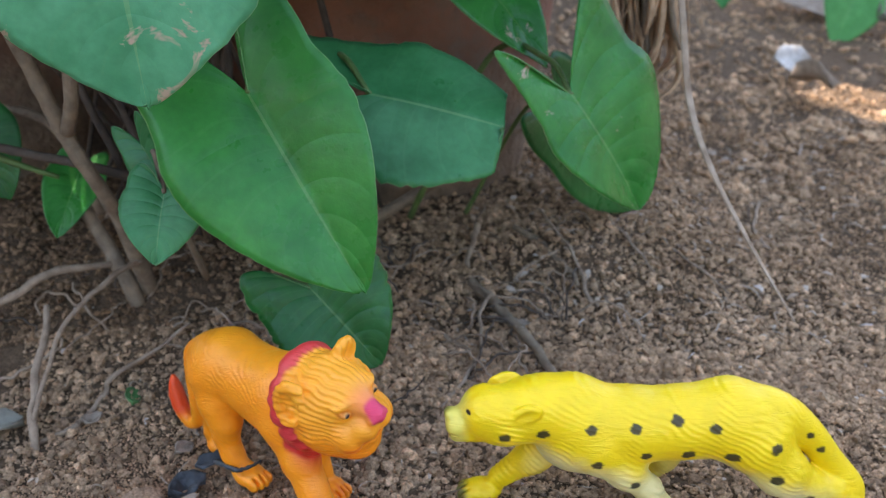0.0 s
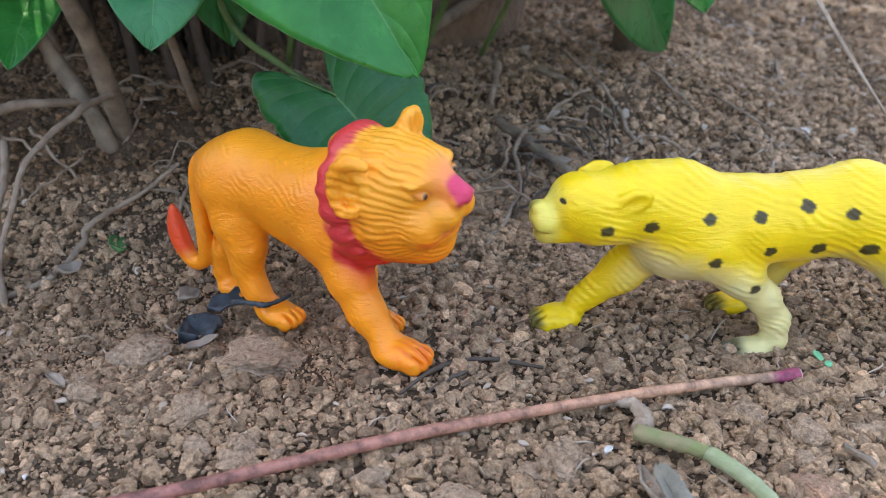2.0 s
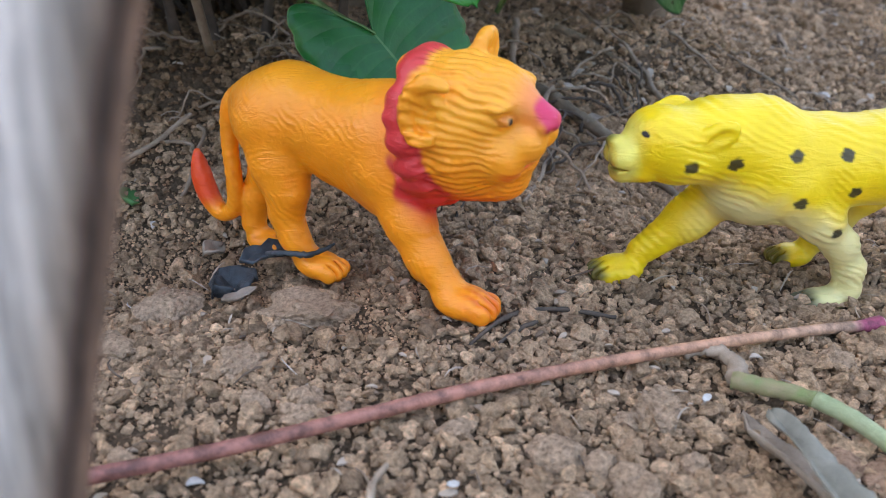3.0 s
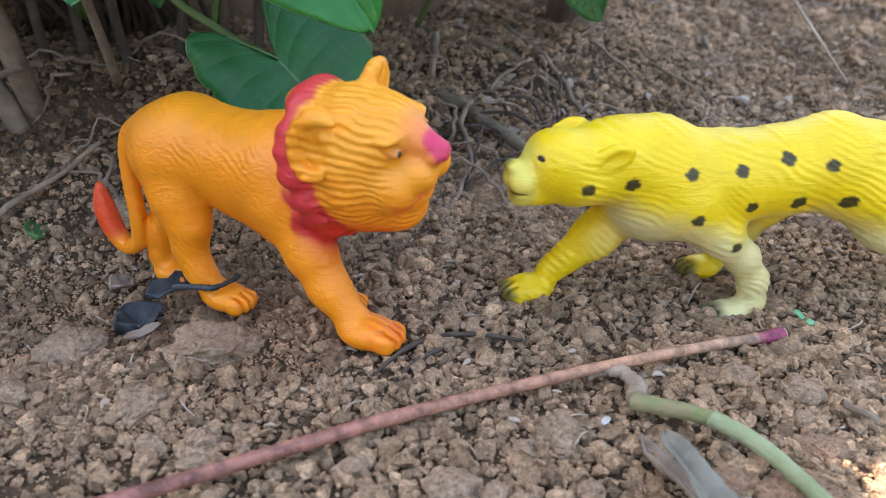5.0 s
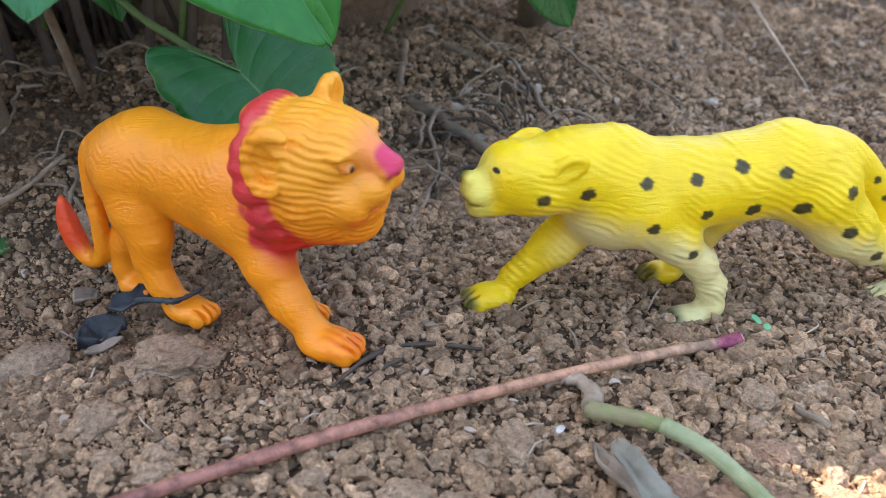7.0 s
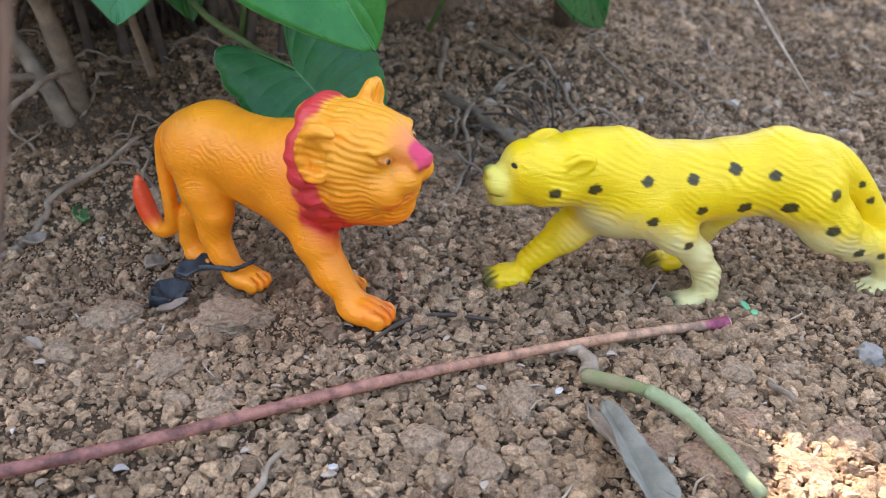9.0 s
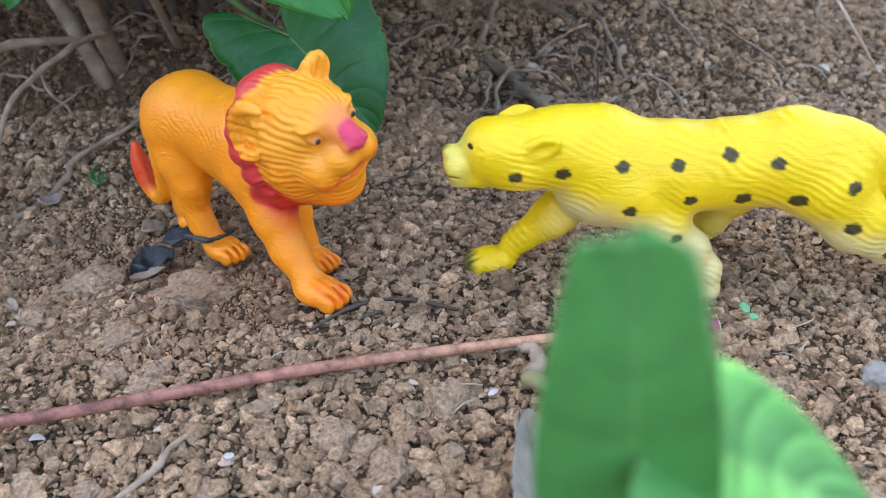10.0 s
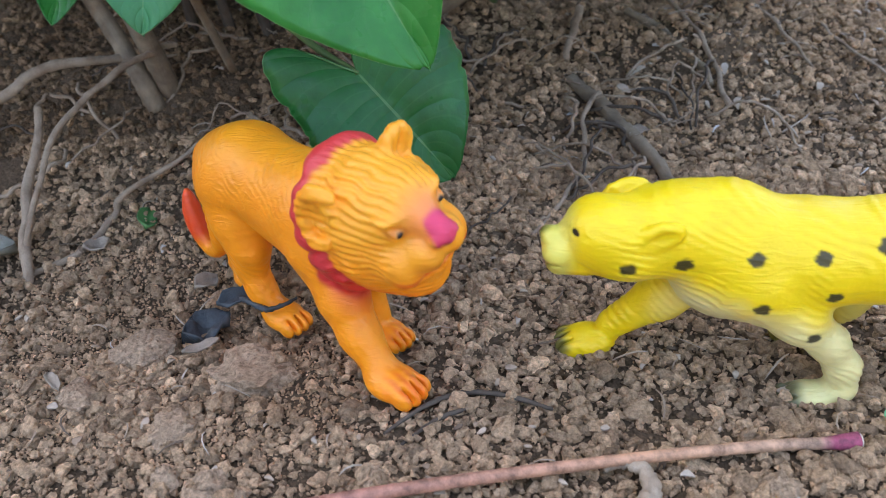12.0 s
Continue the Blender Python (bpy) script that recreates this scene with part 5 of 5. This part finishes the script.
clod(-0.098, 0.325, 0.017, 1, "broad smooth lump of dry brown soil", 0.35, CLAY_SOIL)
clod(-0.145, 0.346, 0.013, 2, flat=0.5)
clod(-0.116, 0.300, 0.009, 3, flat=0.5)
clod(-0.160, 0.318, 0.010, 4, flat=0.5)
clod(0.005, 0.262, 0.009, 5)
clod(-0.030, 0.246, 0.008, 6)
clod(0.075, 0.283, 0.008, 7)
clod(0.092, 0.272, 0.008, 8)
clod(-0.138, 0.436, 0.010, 9)
clod(-0.012, 0.232, 0.008, 10)
clod(0.045, 0.236, 0.009, 11, "crumbling lump of dry soil, coloured pinkish for the sun on it", 0.4, SUN_PINK_SOIL)
clod(0.085, 0.246, 0.010, 12, "crumbling lump of dry soil, coloured pinkish for the sun on it", 0.35, SUN_PINK_SOIL)
clod(0.066, 0.226, 0.013, 14, "crumbling lump of dry soil, coloured pinkish for the sun on it", 0.25, SUN_PINK_SOIL)
clod(0.092, 0.222, 0.010, 15, "crumbling lump of dry soil, coloured pinkish for the sun on it", 0.28, SUN_PINK_SOIL)
clod(0.115, 0.232, 0.011, 13, "crumbling lump of dry soil, coloured pinkish for the sun on it", 0.35, SUN_PINK_SOIL)
rng = np.random.RandomState(91)
for k in range(46):
    x, y = rng.uniform(-0.17, 0.17), 0.195 + 0.085 * rng.rand()
    if abs(y - 0.281 - 0.232 * x) > 0.008 and not (0.01 < x < 0.07):
        clod(x, y, rng.uniform(0.0038, 0.0068), 300 + k, m=CLAY_SOIL)
pot = clay_pot()
copy_thing(pot, pose(-0.43, 0.80, 0.05))
walls()
arrow_plant()
dry_base()
hanging_straw()
roots()
toy_leopard()
toy_lion()
pink_stick()
near_stalk()
near_sprig()
tree_overhead()

# ---- small litter ----
OLD_STEM = fibre_material("mottled_stem", (0.34, 0.26, 0.16), (0.16, 0.27, 0.07), 0.7)
PALE_STEM = fibre_material("pale_stem", (0.26, 0.32, 0.15), (0.42, 0.46, 0.28), 0.6)


def curled_stem():
    ob = base("withered_stem", (0.045, 0.25, 0.024), "withered green and brown stem with a curled end", "plant stem")
    under(rod("dry_tip", lay([(0.0225, 0.286, 0.0013, 0.004), (0.0285, 0.2885, 0.0019, 0.005), (0.0345, 0.2850, 0.0023, 0.006), (0.0360, 0.2770, 0.0026, 0.006), (0.0330, 0.2705, 0.0033, 0.006)]), STRAW, None, "shrivelled brown tip", knobs=0.3, segs=9), ob)
    under(rod("stem", lay([(0.0310, 0.2700, 0.0029, 0.006), (0.0410, 0.2625, 0.0027, 0.008), (0.0500, 0.2555, 0.0024, 0.009)]), OLD_STEM, knobs=0.14, segs=10), ob)
    under(rod("pale_end", lay([(0.0498, 0.2557, 0.0027, 0.009), (0.0580, 0.2450, 0.0026, 0.008), (0.0640, 0.2300, 0.0025, 0.006), (0.069, 0.207, 0.0022, 0.004)]), PALE_STEM, None, "pale green stem end", knobs=0.06, segs=10), ob)
    return ob


curled_stem()
tagged(blade("dry_leaf", (0.0310, 0.200, 0.031), (0.0300, 0.246, 0.039), (0.15, -0.4, 1.0), DRY_GREY, None, 0.36, 0.32, 0.3, 1.0, 0.08, 0.035, 0.12, 51), "grey dried leaf folded on the soil", "dry leaf")
scrap("dry_leaf", 0.031, 0.236, 0.0045, DRY, "pale brown dried leaf strip", "dry leaf", 1.75, 4.5, 0.8, 0.003, 2, 0.2)
scrap("dry_leaf", 0.100, 0.255, 0.0026, DRY, "pale brown dried leaf strip", "dry leaf", 1.9, 2.5, 0.8, 0.005, 3, 0.4)
scrap("black_plastic_scrap", -0.124, 0.356, 0.0085, CHAR, "crumpled blackish plastic scrap by the lion's foot", "scrap", 0.8, 1.2, 0.3, 0.005, 4, 0.1, 0.4)
scrap("black_plastic_scrap", -0.113, 0.371, 0.0055, CHAR, "crumpled blackish plastic scrap by the lion's foot", "scrap", 0.5, 2.0, 0.5, 0.009, 5, 0.1, 0.4)
tagged(rod("twig", [(-0.112, 0.366, 0.030, 0.0011), (-0.104, 0.3565, 0.0345, 0.0010), (-0.0975, 0.3515, 0.0360, 0.0012), (-0.0915, 0.3525, 0.0372, 0.0009), (-0.087, 0.357, 0.0375, 0.0005)], CHAR, knobs=0.3, segs=7), "thin black twig across the lion's foot", "twig")
tagged(rod("twig", lay([(-0.046, 0.296, 0.0005, 0.002), (-0.034, 0.308, 0.0009, 0.003), (-0.022, 0.316, 0.0010, 0.003), (-0.008, 0.316, 0.0009, 0.004), (0.008, 0.311, 0.0007, 0.004)]), ROOT_DARK, knobs=0.2, segs=7), "thin dark twig lying on the soil", "twig")
tagged(rod("twig", lay([(-0.040, 0.292, 0.0005, 0.002), (-0.030, 0.303, 0.0008, 0.002), (-0.020, 0.309, 0.0008, 0.003)]), ROOT_DARK, knobs=0.2, segs=7), "thin dark twig lying on the soil", "twig")
tagged(rod("root_piece", lay([(-0.075, 0.247, 0.0007, 0.004), (-0.081, 0.238, 0.0011, 0.004), (-0.083, 0.231, 0.0013, 0.003), (-0.092, 0.218, 0.0010, 0.002)]), STRAW, knobs=0.15, segs=7), "short pale root piece on the soil", "root")
GREEN_CHIP = leaf_material("mint_chip", (0.10, 0.50, 0.26), (0.16, 0.60, 0.34), 0.5)
scrap("green_chip", 0.1155, 0.313, 0.0022, GREEN_CHIP, "small bright mint-green leaf chip", "leaf scrap", 1.2, 1.4, 0.2, 0.006, 6, 0.5)
scrap("green_chip", 0.118, 0.309, 0.0014, GREEN_CHIP, "small bright mint-green leaf chip", "leaf scrap", 0.3, 1.3, 0.2, 0.005, 7, 0.4)
scrap("green_scrap", -0.173, 0.424, 0.0045, LEAF_DARK, "small dark green leaf scrap on the soil", "leaf scrap", 1.9, 1.9, 0.5, 0.003, 8, 0.5)
scrap("white_scrap", 0.021, 0.502, 0.0012, WHITE, "tiny white chip on the soil", "scrap", 0.6, 1.8, 0.2, 0.003, 9)
scrap("white_scrap", -0.061, 0.234, 0.0014, WHITE, "tiny white chip on the soil", "scrap", 0.2, 1.3, 0.2, 0.005, 10)
scrap("white_scrap", 0.020, 0.263, 0.0012, WHITE, "tiny white chip on the soil", "scrap", 0.8, 2.0, 0.3, 0.005, 11)
scrap("pale_flake", 0.054, 0.490, 0.0045, DRY, "pale crumpled flake on the soil", "flake", 0.6, 1.3, 0.6, 0.004, 12)
scrap("pale_flake", -0.190, 0.408, 0.0050, DRY, "pale crumpled flake on the soil", "flake", 0.6, 1.2, 0.5, 0.003, 13)
scrap("pale_flake", -0.135, 0.388, 0.0048, DRY, "pale crumpled flake on the soil", "flake", 0.9, 1.2, 0.6, 0.004, 14, 0.4)
scrap("pale_flake", -0.121, 0.341, 0.0028, DRY, "thin pale bark flake on the soil", "flake", 0.6, 2.6, 0.6, 0.005, 15)
scrap("pale_flake", -0.171, 0.323, 0.0022, DRY, "thin pale bark flake on the soil", "flake", -0.8, 3.0, 0.6, 0.004, 16)
scrap("dry_leaf", -0.245, 0.395, 0.0120, DRY_GREY, "pale grey dry leaf on the soil", "dry leaf", 0.5, 1.8, 0.4, 0.004, 19)
scrap("dry_leaf", 0.455, 1.050, 0.0230, DRY, "pale curled dry leaf on the soil", "dry leaf", 1.9, 1.7, 0.6, 0.035, 17, 0.7)
scrap("dry_leaf", 0.468, 1.160, 0.0230, WHITE, "whitish dry leaf scrap on the soil", "dry leaf", 0.2, 1.2, 0.4, 0.030, 18, 0.9)
scrap("dry_leaf", 0.700, 1.680, 0.0700, DRY, "large pale dry leaf on the soil", "dry leaf", 0.1, 1.5, 0.4, 0.030, 20, 0.6)
scrap("dry_leaf", 0.780, 1.480, 0.0500, DRY_GREY, "large greyish dry leaf on the soil", "dry leaf", 0.5, 1.5, 0.4, 0.035, 21, 0.7)
tagged(blade("fallen_leaf", (0.690, 1.470, 0.155), (0.645, 1.420, 0.070), (0.1, -0.8, 0.5), LEAF_FRESH, None, 1.0, 1.0, 0.3, 0.2, 0.1, 0.01, 0.0, 30), "yellow-green leaf standing on the soil", "leaf")
tagged(blade("fallen_leaf", (0.510, 1.640, 0.175), (0.515, 1.600, 0.105), (0.1, -0.8, 0.5), LEAF, None, 0.9, 0.9, 0.3, 0.2, 0.1, 0.01, 0.0, 31), "small green leaf at the far edge", "leaf")
clod(0.1514, 0.2768, 0.0065, 40, "pale grey angular pebble", 0.9, PEBBLE, 0.3)
